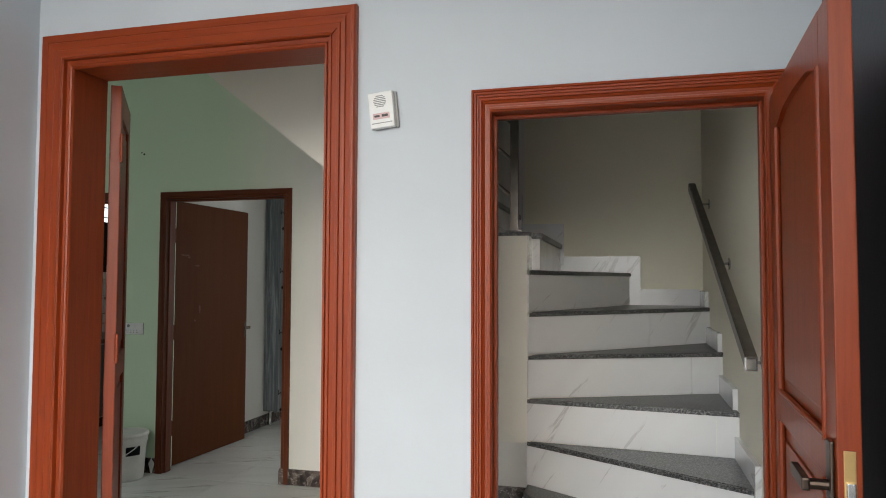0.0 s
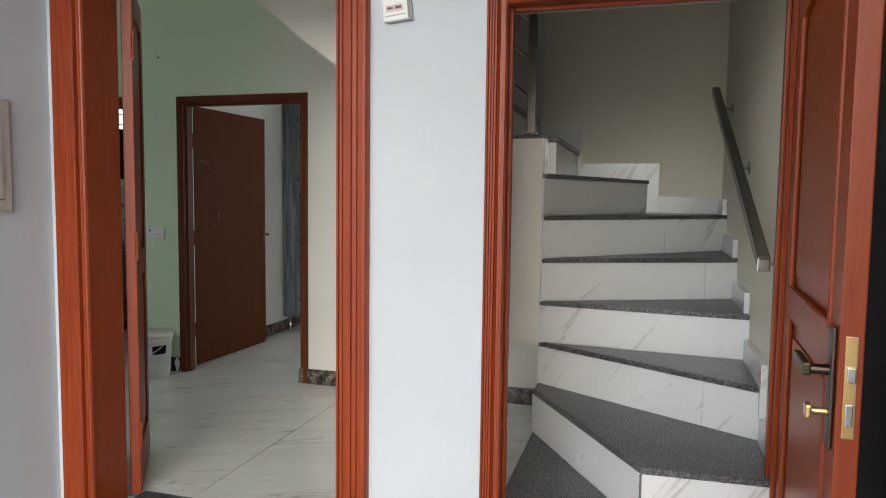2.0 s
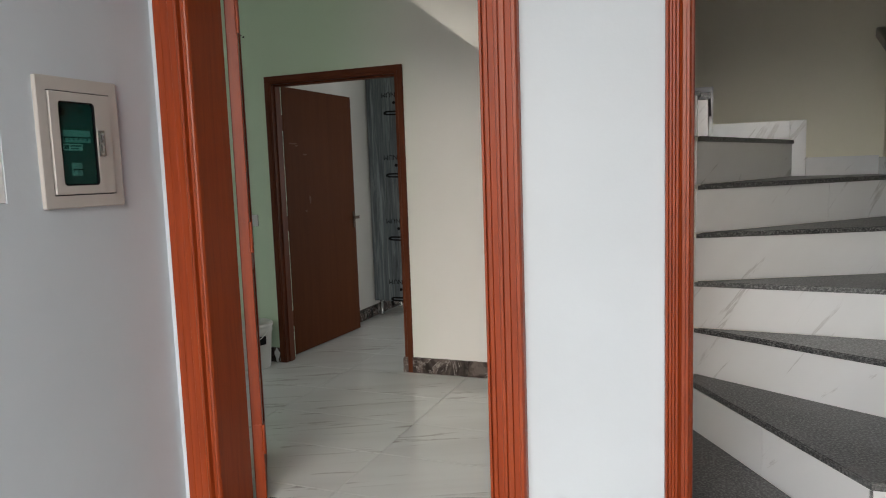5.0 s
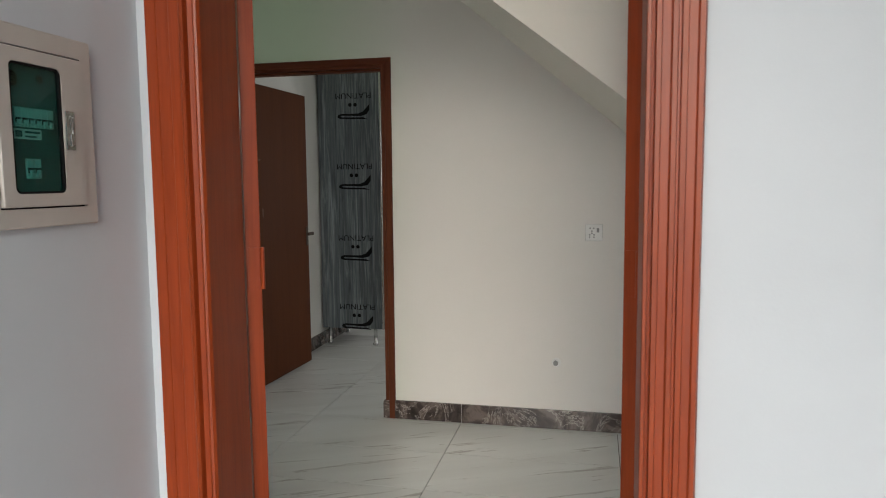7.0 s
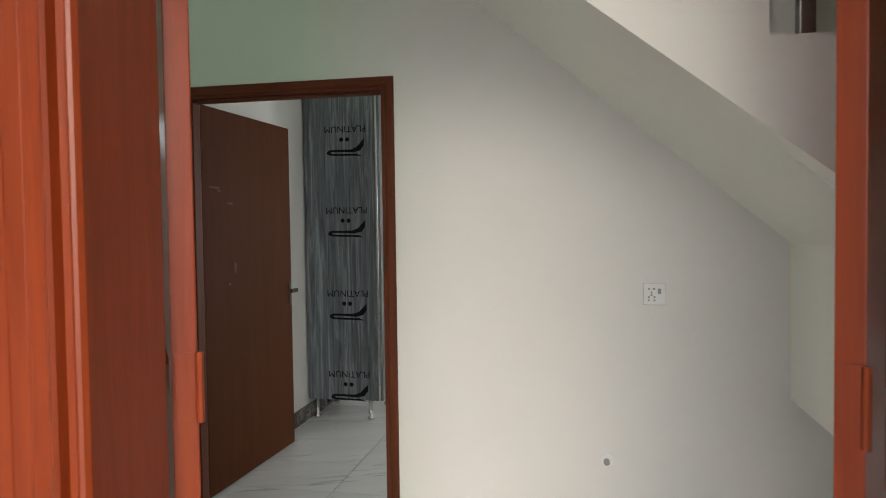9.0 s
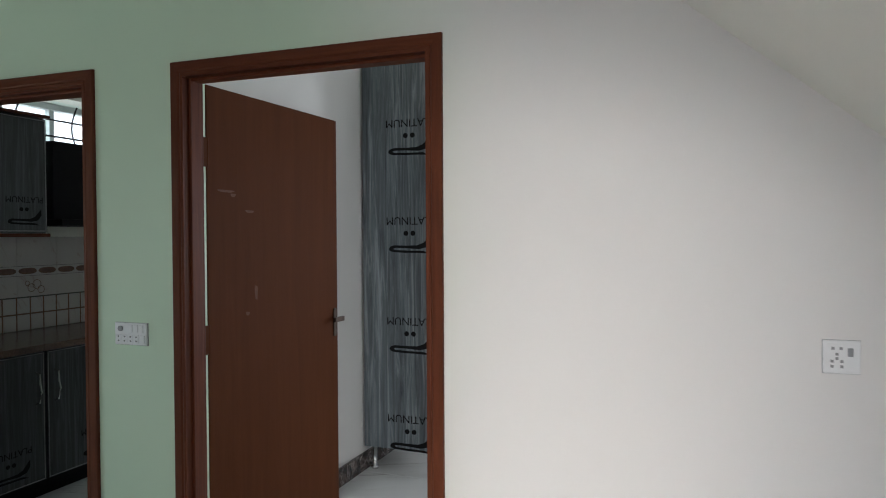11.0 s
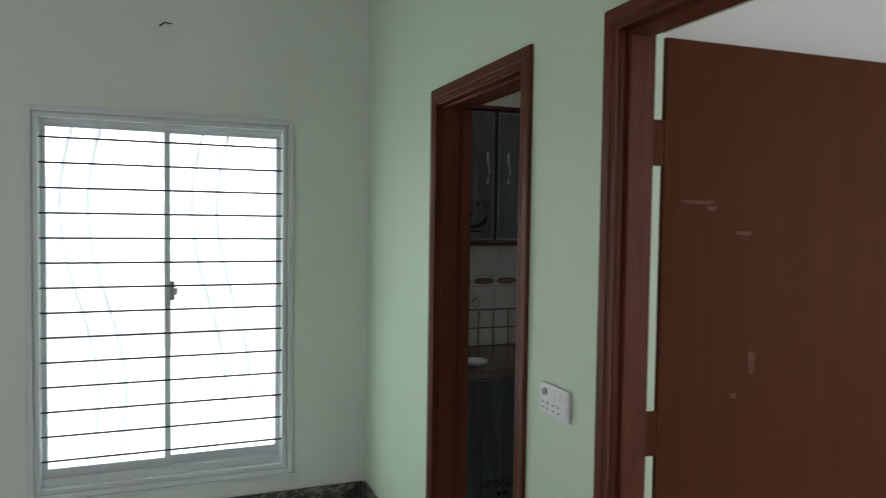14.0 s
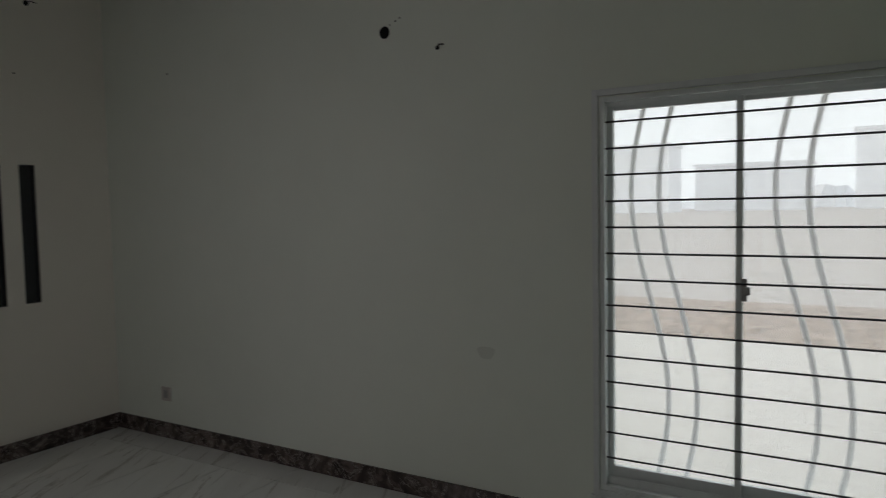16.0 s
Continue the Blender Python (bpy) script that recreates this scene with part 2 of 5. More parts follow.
M_TEAL = plain("dark_teal_backplate", (0.032, 0.095, 0.092), 0.3)
M_BREAK = plain("grey_breaker", (0.50, 0.60, 0.58), 0.4)
M_ALU = plain("white_aluminium", (0.70, 0.74, 0.74), 0.4, 0.0, 0.06)
M_GLASS = glass("green_tinted_glass", (0.93, 0.97, 0.94))
M_DUSTY = glass("dusty_window_glass", (0.93, 0.97, 0.93), 0.06, 0.18)
M_SLITPANE = plain("near_black_pane", (0.010, 0.014, 0.018), 0.06, 0, 0.1)
M_BAR = plain("dark_iron_bar", (0.05, 0.052, 0.055), 0.5, 0.6)
M_GRILLE = plain("grey_iron_grille", (0.80, 0.81, 0.82), 0.5, 0.0)
M_LAM = laminate("grey_wood_laminate")
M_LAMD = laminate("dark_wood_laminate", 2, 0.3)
M_CTOP = speckle("brown_granite_worktop", (0.10, 0.062, 0.045), (0.22, 0.15, 0.11), (0.03, 0.02, 0.016), 0.25)
M_DECOR = plain("brown_tile_decor", (0.22, 0.12, 0.085), 0.3, 0, 0.4, 30)
M_KTILE = marble_tile("pale_kitchen_tile", (0.60, 0.57, 0.55), (0.42, 0.30, 0.26), 0.15, 1.5, 0.6, 0.7, 0.6)
M_EARTH = speckle("dry_earth", (0.45, 0.415, 0.38), (0.49, 0.455, 0.42), (0.40, 0.36, 0.32), 0.95, 2.2)
M_ROAD = speckle("pale_concrete_road", (0.58, 0.55, 0.50), (0.61, 0.58, 0.53), (0.54, 0.51, 0.46), 0.9, 6)
M_BANK = speckle("brown_soil_bank", (0.30, 0.225, 0.17), (0.40, 0.32, 0.25), (0.17, 0.125, 0.09), 0.95, 5)
# Distance haze is put into these two pale base colours.
M_FAR = plain("hazed_far_facade", (0.90, 0.915, 0.94), 0.9, 0, 0.06, 0.3)
M_FARW = plain("hazed_far_window", (0.87, 0.885, 0.91), 0.5)
M_BUCKET = plain("white_bucket_plastic", (0.78, 0.78, 0.74), 0.4, 0, 0.12, 12)


# ---- building blocks ----
def obj(name, bm, mats, parent=None, label="", smooth=False):
    me = bpy.data.meshes.new(name)
    bmesh.ops.recalc_face_normals(bm, faces=bm.faces[:])
    bm.to_mesh(me)
    bm.free()
    for m in mats if isinstance(mats, (list, tuple)) else [mats]:
        me.materials.append(m)
    if smooth:
        for f in me.polygons:
            f.use_smooth = True
    ob = new(name, me)
    if parent is not None:
        ob.parent = parent
    if label:
        tagged(ob, label)
    return ob


def part(name, bm, material, parent, label="", smooth=False):
    return obj(name, bm, material, parent, label, smooth)


def thing(name, place, label, category, group="", kind="", rz=0.0):
    e = new(name)
    e.matrix_world = pose(*place, 0, 0, rz)
    e.empty_display_size = 0.1
    return tagged(e, label, category, group, kind)


def box(bm, a, b, bevel=0.0, mat=0):
    """A box between two corners, with rounded edges where bevel is given."""
    lo = [min(p, q) for p, q in zip(a, b)]
    hi = [max(p, q) for p, q in zip(a, b)]
    vs = [bm.verts.new((x, y, z)) for x in (lo[0], hi[0]) for y in (lo[1], hi[1]) for z in (lo[2], hi[2])]
    fs = [bm.faces.new([vs[i] for i in q]) for q in ((0, 1, 3, 2), (4, 6, 7, 5), (0, 4, 5, 1), (2, 3, 7, 6), (0, 2, 6, 4), (1, 5, 7, 3))]
    for f in fs:
        f.material_index = mat
    if bevel:
        es = list({e for f in fs for e in f.edges})
        bmesh.ops.bevel(bm, geom=es, offset=bevel, segments=2, profile=0.6, affect="EDGES")
    return bm


def boxes(*pairs, bevel=0.0):
    bm = bmesh.new()
    for a, b in pairs:
        box(bm, a, b, bevel)
    return bm


def prism(pts, z0, z1, bm=None):
    """An upright prism over a flat outline."""
    bm = bm or bmesh.new()
    lo = [bm.verts.new((x, y, z0)) for x, y in pts]
    hi = [bm.verts.new((x, y, z1)) for x, y in pts]
    n = len(pts)
    bm.faces.new(lo[::-1])
    bm.faces.new(hi)
    for i in range(n):
        bm.faces.new((lo[i], lo[(i + 1) % n], hi[(i + 1) % n], hi[i]))
    return bm


def slab_xz(pts, y0, y1, bm=None):
    """A plate whose outline lies in x and z."""
    bm = bm or bmesh.new()
    a = [bm.verts.new((x, y0, z)) for x, z in pts]
    b = [bm.verts.new((x, y1, z)) for x, z in pts]
    n = len(pts)
    bm.faces.new(a)
    bm.faces.new(b[::-1])
    for i in range(n):
        bm.faces.new((a[i], b[i], b[(i + 1) % n], a[(i + 1) % n]))
    return bm


def tube(bm, pts, r, seg=10):
    """A round bar along a line of points."""
    pts = [Vector(p) for p in pts]
    rings = []
    for i, p in enumerate(pts):
        d = (pts[min(i + 1, len(pts) - 1)] - pts[max(i - 1, 0)]).normalized()
        u = d.cross(Vector((0, 0, 1)) if abs(d.z) < 0.9 else Vector((1, 0, 0))).normalized()
        v = d.cross(u)
        rings.append([bm.verts.new(p + r * (math.cos(t) * u + math.sin(t) * v)) for t in (2 * math.pi * k / seg for k in range(seg))])
    for a, b in zip(rings, rings[1:]):
        for k in range(seg):
            bm.faces.new((a[k], a[(k + 1) % seg], b[(k + 1) % seg], b[k]))
    bm.faces.new(rings[0][::-1])
    bm.faces.new(rings[-1])
    return bm


def lathe(bm, profile, centre, seg=28):
    """A turned body from (radius, height) pairs, closed at both ends where the radius is small."""
    cx, cy, cz = centre
    rings = [[bm.verts.new((cx + r * math.cos(2 * math.pi * k / seg), cy + r * math.sin(2 * math.pi * k / seg), cz + h)) for k in range(seg)] for r, h in profile]
    for a, b in zip(rings, rings[1:]):
        for k in range(seg):
            bm.faces.new((a[k], a[(k + 1) % seg], b[(k + 1) % seg], b[k]))
    bm.faces.new(rings[0][::-1])
    bm.faces.new(rings[-1])
    return bm


def wall(name, run, at0, at1, u0, u1, z0, z1, openings, mat, label):
    """A wall that runs along x or y, with openings (u0, u1, z0, z1) right through it."""
    bm = bmesh.new()
    us = sorted({u0, u1, *[v for o in openings for v in o[:2]]})
    for a, b in zip(us, us[1:]):
        cuts = sorted((o[2], o[3]) for o in openings if o[0] <= a and o[1] >= b)
        z = z0
        for lo, hi in cuts + [(z1, z1)]:
            if lo > z + 1e-6:
                if run == "x":
                    box(bm, (a, at0, z), (b, at1, lo))
                else:
                    box(bm, (at0, a, z), (at1, b, lo))
            z = hi
    bmesh.ops.remove_doubles(bm, verts=bm.verts[:], dist=1e-5)
    return tagged(obj(name, bm, mat), label, "wall", kind="structure")


CEIL = 3.25
YN = 2.26    # lounge side of the wall with the inner doors
YB = 2.41    # its far side
XW = -3.445  # window wall
YS = -3.16   # lounge end wall
XE = 2.84    # stair side wall
PORCH = -0.13

# ---- walls ----
wall("wall_north", "x", YN, YB, XW, XE + 0.2, -0.2, CEIL,
     [(-1.097, -0.039, -0.2, 2.115), (-2.361, -1.555, -0.2, 2.115)], M_NORTH, "smooth wall passing from mint to cream, with two inner doorways")
wall("wall_west", "y", XW - 0.23, XW, YS - 0.23, 5.2, -0.4, CEIL,
     [(0.596, 1.803, 0.245, 2.116), (3.22, 5.0, 1.85, 2.44)], M_WEST, "pale painted outer wall with a barred sliding window")
wall("wall_south", "x", YS - 0.23, YS, XW, -0.05, -0.4, CEIL,
     [(-2.907, -2.799, 1.02, 1.957), (-2.684, -2.576, 1.02, 1.957), (-2.461, -2.353, 1.02, 1.957)], M_IN, "pale painted end wall with narrow upright slits")
wall("wall_porch_side", "y", -0.28, -0.05, YS, 0.0, -0.4, CEIL, [(-2.42, -0.652, 1.365, 2.45)], M_PORCH, "pale blue-grey painted porch side wall")
wall("wall_facade", "x", 0.0, 0.22, -0.28, 3.32, -0.4, CEIL,
     [(0.085, 1.305, -0.01, 2.41), (1.895, 2.83, 0.085, 2.092)], M_PORCH, "pale blue-grey painted front wall with two doorways")
obj("wall_lining", boxes(((-0.28, 0.2202, 0), (0.08, 0.225, CEIL)), ((1.31, 0.2202, 0), (1.85, 0.225, CEIL)), ((0.1, 0.2202, 2.43), (1.85, 0.225, CEIL)), ((-0.285, YS, 0), (-0.2802, -2.42, CEIL)), ((-0.285, -0.652, 0), (-0.2802, 0.225, CEIL)), ((-0.285, -2.42, 0), (-0.2802, -0.652, 1.365)), ((-0.285, -2.42, 2.45), (-0.2802, -0.652, CEIL))), M_IN)
tagged(bpy.data.objects["wall_lining"], "pale cream inner face of the front wall", "wall", kind="structure")
wall("wall_stair_side", "y", XE, XE + 0.2, 0.22, YN, -0.4, 5.2, [], M_STAIR, "plain cream painted stairwell wall")
tagged(obj("wall_stair_back", boxes(((1.715, YN - 0.004, 0.9), (XE, YN, 5.19))), M_STAIR), "plain cream painted back wall of the stairwell", "wall", kind="structure")
# Carried on out of view to y=-3.4 to shade the porch side wall.
wall("wall_porch_east", "y", 2.975, 3.32, -3.4, 0.0, -0.4, CEIL, [], M_SHADED, "porch wall with its shade put into a dark blue-grey colour")
wall("wall_bedroom_west", "y", -1.36, -1.205, YB, 6.2, -0.2, CEIL, [], M_BEDW, "white painted bedroom wall")
wall("wall_bedroom_north", "x", 6.2, 6.4, -1.36, 3.2, -0.2, CEIL, [(1.5, 2.9, 0.9, 2.2)], M_BEDW, "white painted bedroom back wall with a window opening")
wall("wall_bedroom_east", "y", 3.0, 3.2, YB, 6.2, -0.2, CEIL, [], M_BEDW, "white painted bedroom side wall")
wall("wall_kitchen_north", "x", 5.2, 5.4, XW - 0.23, -1.36, -0.2, CEIL, [], M_IN, "pale painted kitchen back wall")
obj("wall_stair_upper", boxes(((-0.3, YN, CEIL + 0.15), (XE + 0.2, YB, 5.2)), ((-0.3, 0.0, CEIL + 0.15), (1.2, 0.22, 5.2)), ((2.5, 0.0, CEIL + 0.15), (XE + 0.2, 0.22, 5.2)), ((1.2, 0.0, 4.75), (2.5, 0.22, 5.2)), ((1.2, 0.0, CEIL + 0.15), (2.5, 0.22, 4.75)), ((-0.5, 0.0, CEIL + 0.15), (-0.3, YB, 5.2))), M_STAIR)
tagged(bpy.data.objects["wall_stair_upper"], "plain upper stairwell walls above the lounge", "wall", kind="structure")

# ---- ceilings ----
def ceiling(name, spans, label):
    return tagged(obj(name, boxes(*spans), M_CEIL), label, "ceiling", kind="structure")


ceiling("ceiling_lounge", [((XW - 0.23, YS - 0.23, CEIL), (-0.05, YB, CEIL + 0.15)), ((-0.05, 0.0, CEIL), (1.0, YB, CEIL + 0.15)), ((1.0, 0.0, CEIL), (1.85, 1.0, CEIL + 0.15))], "plain white plastered lounge ceiling")
# Unseen roof slab; its depth is set to darken the front wall.
ceiling("ceiling_porch", [((-0.05, -3.35, CEIL), (3.4, 0.0, CEIL + 0.15))], "plain white porch roof slab out of view, sized to shade the front wall")
ceiling("ceiling_bedroom", [((-1.36, YB, CEIL), (3.2, 6.4, CEIL + 0.15))], "plain white bedroom ceiling")
ceiling("ceiling_kitchen", [((XW - 0.23, YB, CEIL), (-1.36, 5.4, CEIL + 0.15))], "plain white kitchen ceiling")
ceiling("ceiling_stair", [((-0.5, 0.0, 5.2), (XE + 0.2, YB, 5.35))], "plain white stairwell roof slab")

# ---- floors ----
floor = obj("floor", boxes(((XW, YS, -0.2), (-0.28, 0.22, -0.012)), ((-0.28, 0.22, -0.2), (1.9, YN, -0.012)), ((XW, 0.22, -0.2), (-0.28, YN, -0.012)), ((XW, YN, -0.2), (3.0, 6.2, -0.012))), M_GROUT)
tagged(floor, "polished white marble-look tiled floor with grey streaks", "floor", kind="structure")
porch_floor = obj("floor_porch", boxes(((-0.05, -3.4, -0.4), (3.12, 0.0, PORCH - 0.012))), M_GROUT)
tagged(porch_floor, "cream porch floor tiles with dark octagon bands", "floor", kind="structure")

# ---- skirting ----
def skirting(name, spans):
    return tagged(obj(name, boxes(*spans, bevel=0.002), M_SKIRT), "dark brown marble skirting with pale veins", "baseboard", kind="structure")


SK = 0.112
skirting("baseboard_north", [((-0.078, YN - 0.014, 0), (0.40, YN + 0.002, SK)), ((0.403, YN - 0.014, 0), (1.336, YN + 0.002, SK)), ((1.339, YN - 0.014, 0), (1.9, YN + 0.002, SK)),
                             ((-0.084, YN - 0.014, 0), (-0.079, YB, 0.1)),
                             ((-1.525, YN - 0.014, 0), (-1.125, YN + 0.002, SK)), ((XW + 0.014, YN - 0.014, 0), (-2.395, YN + 0.002, SK))])
skirting("baseboard_west", [((XW - 0.002, a, 0), (XW + 0.014, b - 0.003, SK)) for a, b in ((YS, -2.26), (-2.26, -1.36), (-1.36, -0.46), (-0.46, 0.44), (0.44, 1.34), (1.34, YN - 0.014))])
skirting("baseboard_south", [((a, YS - 0.002, 0), (b - 0.003, YS + 0.014, SK)) for a, b in ((XW + 0.014, -2.55), (-2.55, -1.65), (-1.65, -0.75), (-0.75, -0.28))])
skirting("baseboard_bedroom", [((-1.205, YB, 0), (-1.190, 4.0, SK)), ((-1.205, 4.0, 0), (-1.190, 6.2, SK)), ((-1.19, 6.185, 0), (3.0, 6.202, SK))])


# ---- doors ----
PROFILE_BAND = [(0, 0), (0, 0.62), (0.02, 0.80), (0.22, 0.82), (0.23, 0.76), (0.25, 0.76), (0.26, 0.82), (0.44, 0.82), (0.45, 0.78), (0.47, 0.78), (0.48, 0.82), (0.66, 0.84), (0.71, 0.95), (0.745, 0.80), (0.76, 0.30), (0.87, 0.22), (0.885, 0.52), (0.925, 0.60), (0.965, 0.52), (1.0, 0.30), (1.0, 0)]
PROFILE_RIBBED = [(0, 0), (0, 0.72), (0.04, 0.98), (0.12, 1.0), (0.15, 0.80), (0.29, 0.78), (0.31, 0.95), (0.40, 0.97), (0.42, 0.74), (0.46, 0.74), (0.48, 0.95), (0.56, 0.95), (0.59, 0.72), (0.70, 0.70), (0.73, 0.70), (0.75, 0.86), (0.83, 0.86), (0.85, 0.30), (0.905, 0.26), (0.92, 0.52), (0.98, 0.52), (1.0, 0.30), (1.0, 0)]
PROFILE_REEDED = [(0, 0), (0, 0.60), (0.05, 0.92), (0.13, 0.96), (0.16, 0.80), (0.19, 0.92), (0.26, 0.93), (0.29, 0.80), (0.32, 0.92), (0.39, 0.93), (0.42, 0.80), (0.45, 0.92), (0.53, 0.94), (0.57, 0.70), (0.64, 0.55), (0.67, 0.42), (0.80, 0.40), (0.83, 0.62), (0.93, 0.62), (0.97, 0.45), (1.0, 0.40), (1.0, 0)]
PROFILE_PLAIN = [(0, 0), (0, 0.75), (0.05, 0.95), (0.60, 1.0), (0.68, 0.7), (0.74, 0.7), (0.80, 0.85), (1.0, 0.85), (1.0, 0)]


def architrave(x0, x1, z0, ztop, w, d, y, mats, parent, profs):
    """Moulded casing round three sides of a doorway, mitred at the corners. w: widths of the three; d is the way out of the wall."""
    for k, (name, prof) in enumerate(zip(("casing", "head_casing", "casing"), profs)):
        bm = bmesh.new()
        ends = []
        for s in (k, k + 1):
            r = []
            for u, v in prof:
                xo = x0 + u * w[0] if s < 2 else x1 - u * w[2]
                zo = z0 if s in (0, 3) else ztop - u * w[1]
                r.append(bm.verts.new((xo, y + v * d, zo)))
            ends.append(r)
        p, q = ends
        for i in range(len(prof) - 1):
            bm.faces.new((p[i], p[i + 1], q[i + 1], q[i]))
        bm.faces.new((p[-1], p[0], q[0], q[-1]))
        bm.faces.new(p[::-1])
        bm.faces.new(q)
        part(name, bm, mats[1] if k == 1 else mats[0], parent)


def jamb(x0, x1, z0, z1, y0, y1, t, stop, mats, parent):
    """Lining of the doorway with a rebate stop. The opening inside it runs x0 to x1."""
    bm = boxes(((x0 - t, y0, z0), (x0, y1, z1 + t)), ((x1, y0, z0), (x1 + t, y1, z1 + t)), bevel=0.003)
    a, b = stop
    if stop[1] > stop[0]:
        box(bm, (x0, a, z0), (x0 + 0.012, b, z1), 0.003)
        box(bm, (x1 - 0.012, a, z0), (x1, b, z1), 0.003)
    part("frame", bm, mats[0], parent)
    hb = boxes(((x0, y0, z1), (x1, y1, z1 + t)), bevel=0.003)
    if stop[1] > stop[0]:
        box(hb, (x0 + 0.012, a, z1 - 0.012), (x1 - 0.012, b, z1), 0.003)
    part("frame_head", hb, mats[1], parent)


def hinge(parent, p, h=0.12):
    bm = bmesh.new()
    box(bm, (p[0] - 0.022, p[1] - 0.002, p[2] - h / 2), (p[0] + 0.022, p[1] + 0.002, p[2] + h / 2), 0.0008)
    tube(bm, [(p[0] - 0.022, p[1] - 0.004, p[2] - h / 2), (p[0] - 0.022, p[1] - 0.004, p[2] + h / 2)], 0.006)
    for dz in (-0.3, 0, 0.3):
        tube(bm, [(p[0] + 0.006, p[1] - 0.0035, p[2] + dz * h), (p[0] + 0.006, p[1] - 0.001, p[2] + dz * h)], 0.004, 8)
    return bm


def panelled_leaf(w, h, t, mats, parent, arch=True):
    """A leaf of local x 0..w, thickness along y, with two sunk panels on both faces; the upper one has a shouldered head."""
    st, rail = 0.098, 0.085
    mid0, mid1 = 0.958, 1.036
    bm = boxes(((0, 0, 0), (st, t, h)), ((w - st, 0, 0), (w, t, h)), ((st, 0, 0), (w - st, t, 0.2)), ((st, 0, mid0), (w - st, t, mid1)), bevel=0.003)
    top = h - rail
    if arch and w > 0.7:
        c = w / 2
        head = [(st, h), (st, top - 0.035)]
        for i in range(9):
            a = i / 8
            head.append((st + (0.55 * (c - st)) * a, top - 0.035 + 0.03 * (math.sin(a * math.pi - math.pi / 2) + 1) / 2))
        head += [(c, top)] + [(w - x, z) for x, z in reversed(head[1:])] + [(w - st, h)]
        slab_xz(head, 0, t, bm)
    else:
        box(bm, (st, 0, top), (w - st, t, h), 0.003)
    leaf = part("leaf", bm, mats[0], parent)
    for a, b in ((0.2, mid0), (mid1, top)):
        pb = boxes(((st - 0.004, t * 0.3, a - 0.004), (w - st + 0.004, t * 0.7, b + 0.004)), ((st + 0.05, t * 0.14, a + 0.05), (w - st - 0.05, t * 0.86, b - 0.085 if (arch and b == top and w > 0.7) else b - 0.05)), bevel=0.006)
        part("panel", pb, mats[0], leaf)
        mb = bmesh.new()
        for y in (t * 0.06, t * 0.94):
            for x in (st + 0.008, w - st - 0.008):
                tube(mb, [(x, y, a), (x, y, b - (0.035 if arch and b == top and w > 0.7 else 0))], 0.009, 8)
            tube(mb, [(st, y, a + 0.008), (w - st, y, a + 0.008)], 0.009, 8)
        part("moulding", mb, mats[0], leaf)
    return leaf


def lever(parent, x, z, y, out, turn, mats, scale=1.0):
    """Long back plate with a flat lever and a key knob. out: which way it stands off the leaf; turn: which way the lever points."""
    s = scale
    p = part("handle_plate", boxes(((x - 0.022 * s, y, z - 0.16 * s), (x + 0.022 * s, y + out * 0.008, z + 0.09 * s)), bevel=0.003), mats[0], parent, "dark bronze lock plate")
    bm = tube(bmesh.new(), [(x, y, z), (x, y + out * 0.05, z)], 0.011 * s, 12)
    box(bm, (x + turn * -0.012, y + out * 0.042, z - 0.013), (x + turn * 0.125 * s, y + out * 0.058, z + 0.013), 0.004)
    part("handle", bm, mats[0], parent, "dark bronze lever handle")
    return p


def knob(parent, x, z, y, out, mat):
    bm = tube(bmesh.new(), [(x, y, z), (x, y + out * 0.035, z)], 0.009, 12)
    box(bm, (x - 0.018, y + out * 0.03, z - 0.014), (x + 0.018, y + out * 0.042, z + 0.014), 0.004)
    return part("key_knob", bm, mat, parent, "small brass key knob")


# main entrance
door = thing("door_1", (0, 0, 0), "red-brown varnished timber double entrance door, standing open", "door", kind="structure")
architrave(-0.008, 1.410, 0.0, 2.505, (0.154, 0.147, 0.130), -0.036, 0.0, [M_RED, M_REDH], door, (PROFILE_BAND, PROFILE_BAND, PROFILE_RIBBED))
jamb(0.144, 1.282, 0.0, 2.360, -0.006, 0.185, 0.060, (0.0, 0.0), [M_RED, M_REDH], door)


def entrance_leaf(place, rz):
    """One leaf of the pair, built at its hinge."""
    w, h, t = 0.57, 2.345, 0.046
    bm = boxes(((0, 0, 0), (0.1, t, h)), ((w - 0.1, 0, 0), (w, t, h)), ((0.1, 0, 0), (w - 0.1, t, 0.2)), ((0.1, 0, 1.0), (w - 0.1, t, 1.12)), ((0.1, 0, h - 0.13), (w - 0.1, t, h)), bevel=0.003)
    leaf = part("leaf", bm, M_RED, door)
    leaf.matrix_local = pose(*place, 0, 0, rz)
    for a, b in ((0.2, 1.0), (1.12, h - 0.13)):
        part("panel", boxes(((0.097, 0.014, a - 0.003), (w - 0.097, 0.032, b + 0.003)), ((0.145, 0.006, a + 0.045), (w - 0.145, 0.040, b - 0.045)), bevel=0.005), M_RED, leaf)
    for z in (0.28, 1.16, 2.06):
        hb = boxes(((-0.0025, 0.006, z - 0.065), (0.0, 0.040, z + 0.065)), bevel=0.0005)
        tube(hb, [(-0.004, -0.003, z - 0.065), (-0.004, -0.003, z + 0.065)], 0.007)
        part("hinge", hb, M_RED, leaf, "painted steel butt hinge")
    return leaf


entrance_leaf((0.165, 0.250, 0.012), 125.5)
entrance_leaf((1.287, 0.268, 0.012), 54.0)
part("threshold", boxes(((0.146, -0.012, -0.03), (1.280, 0.30, 0.003)), bevel=0.003), M_GRAND, door, "rough black granite threshold")

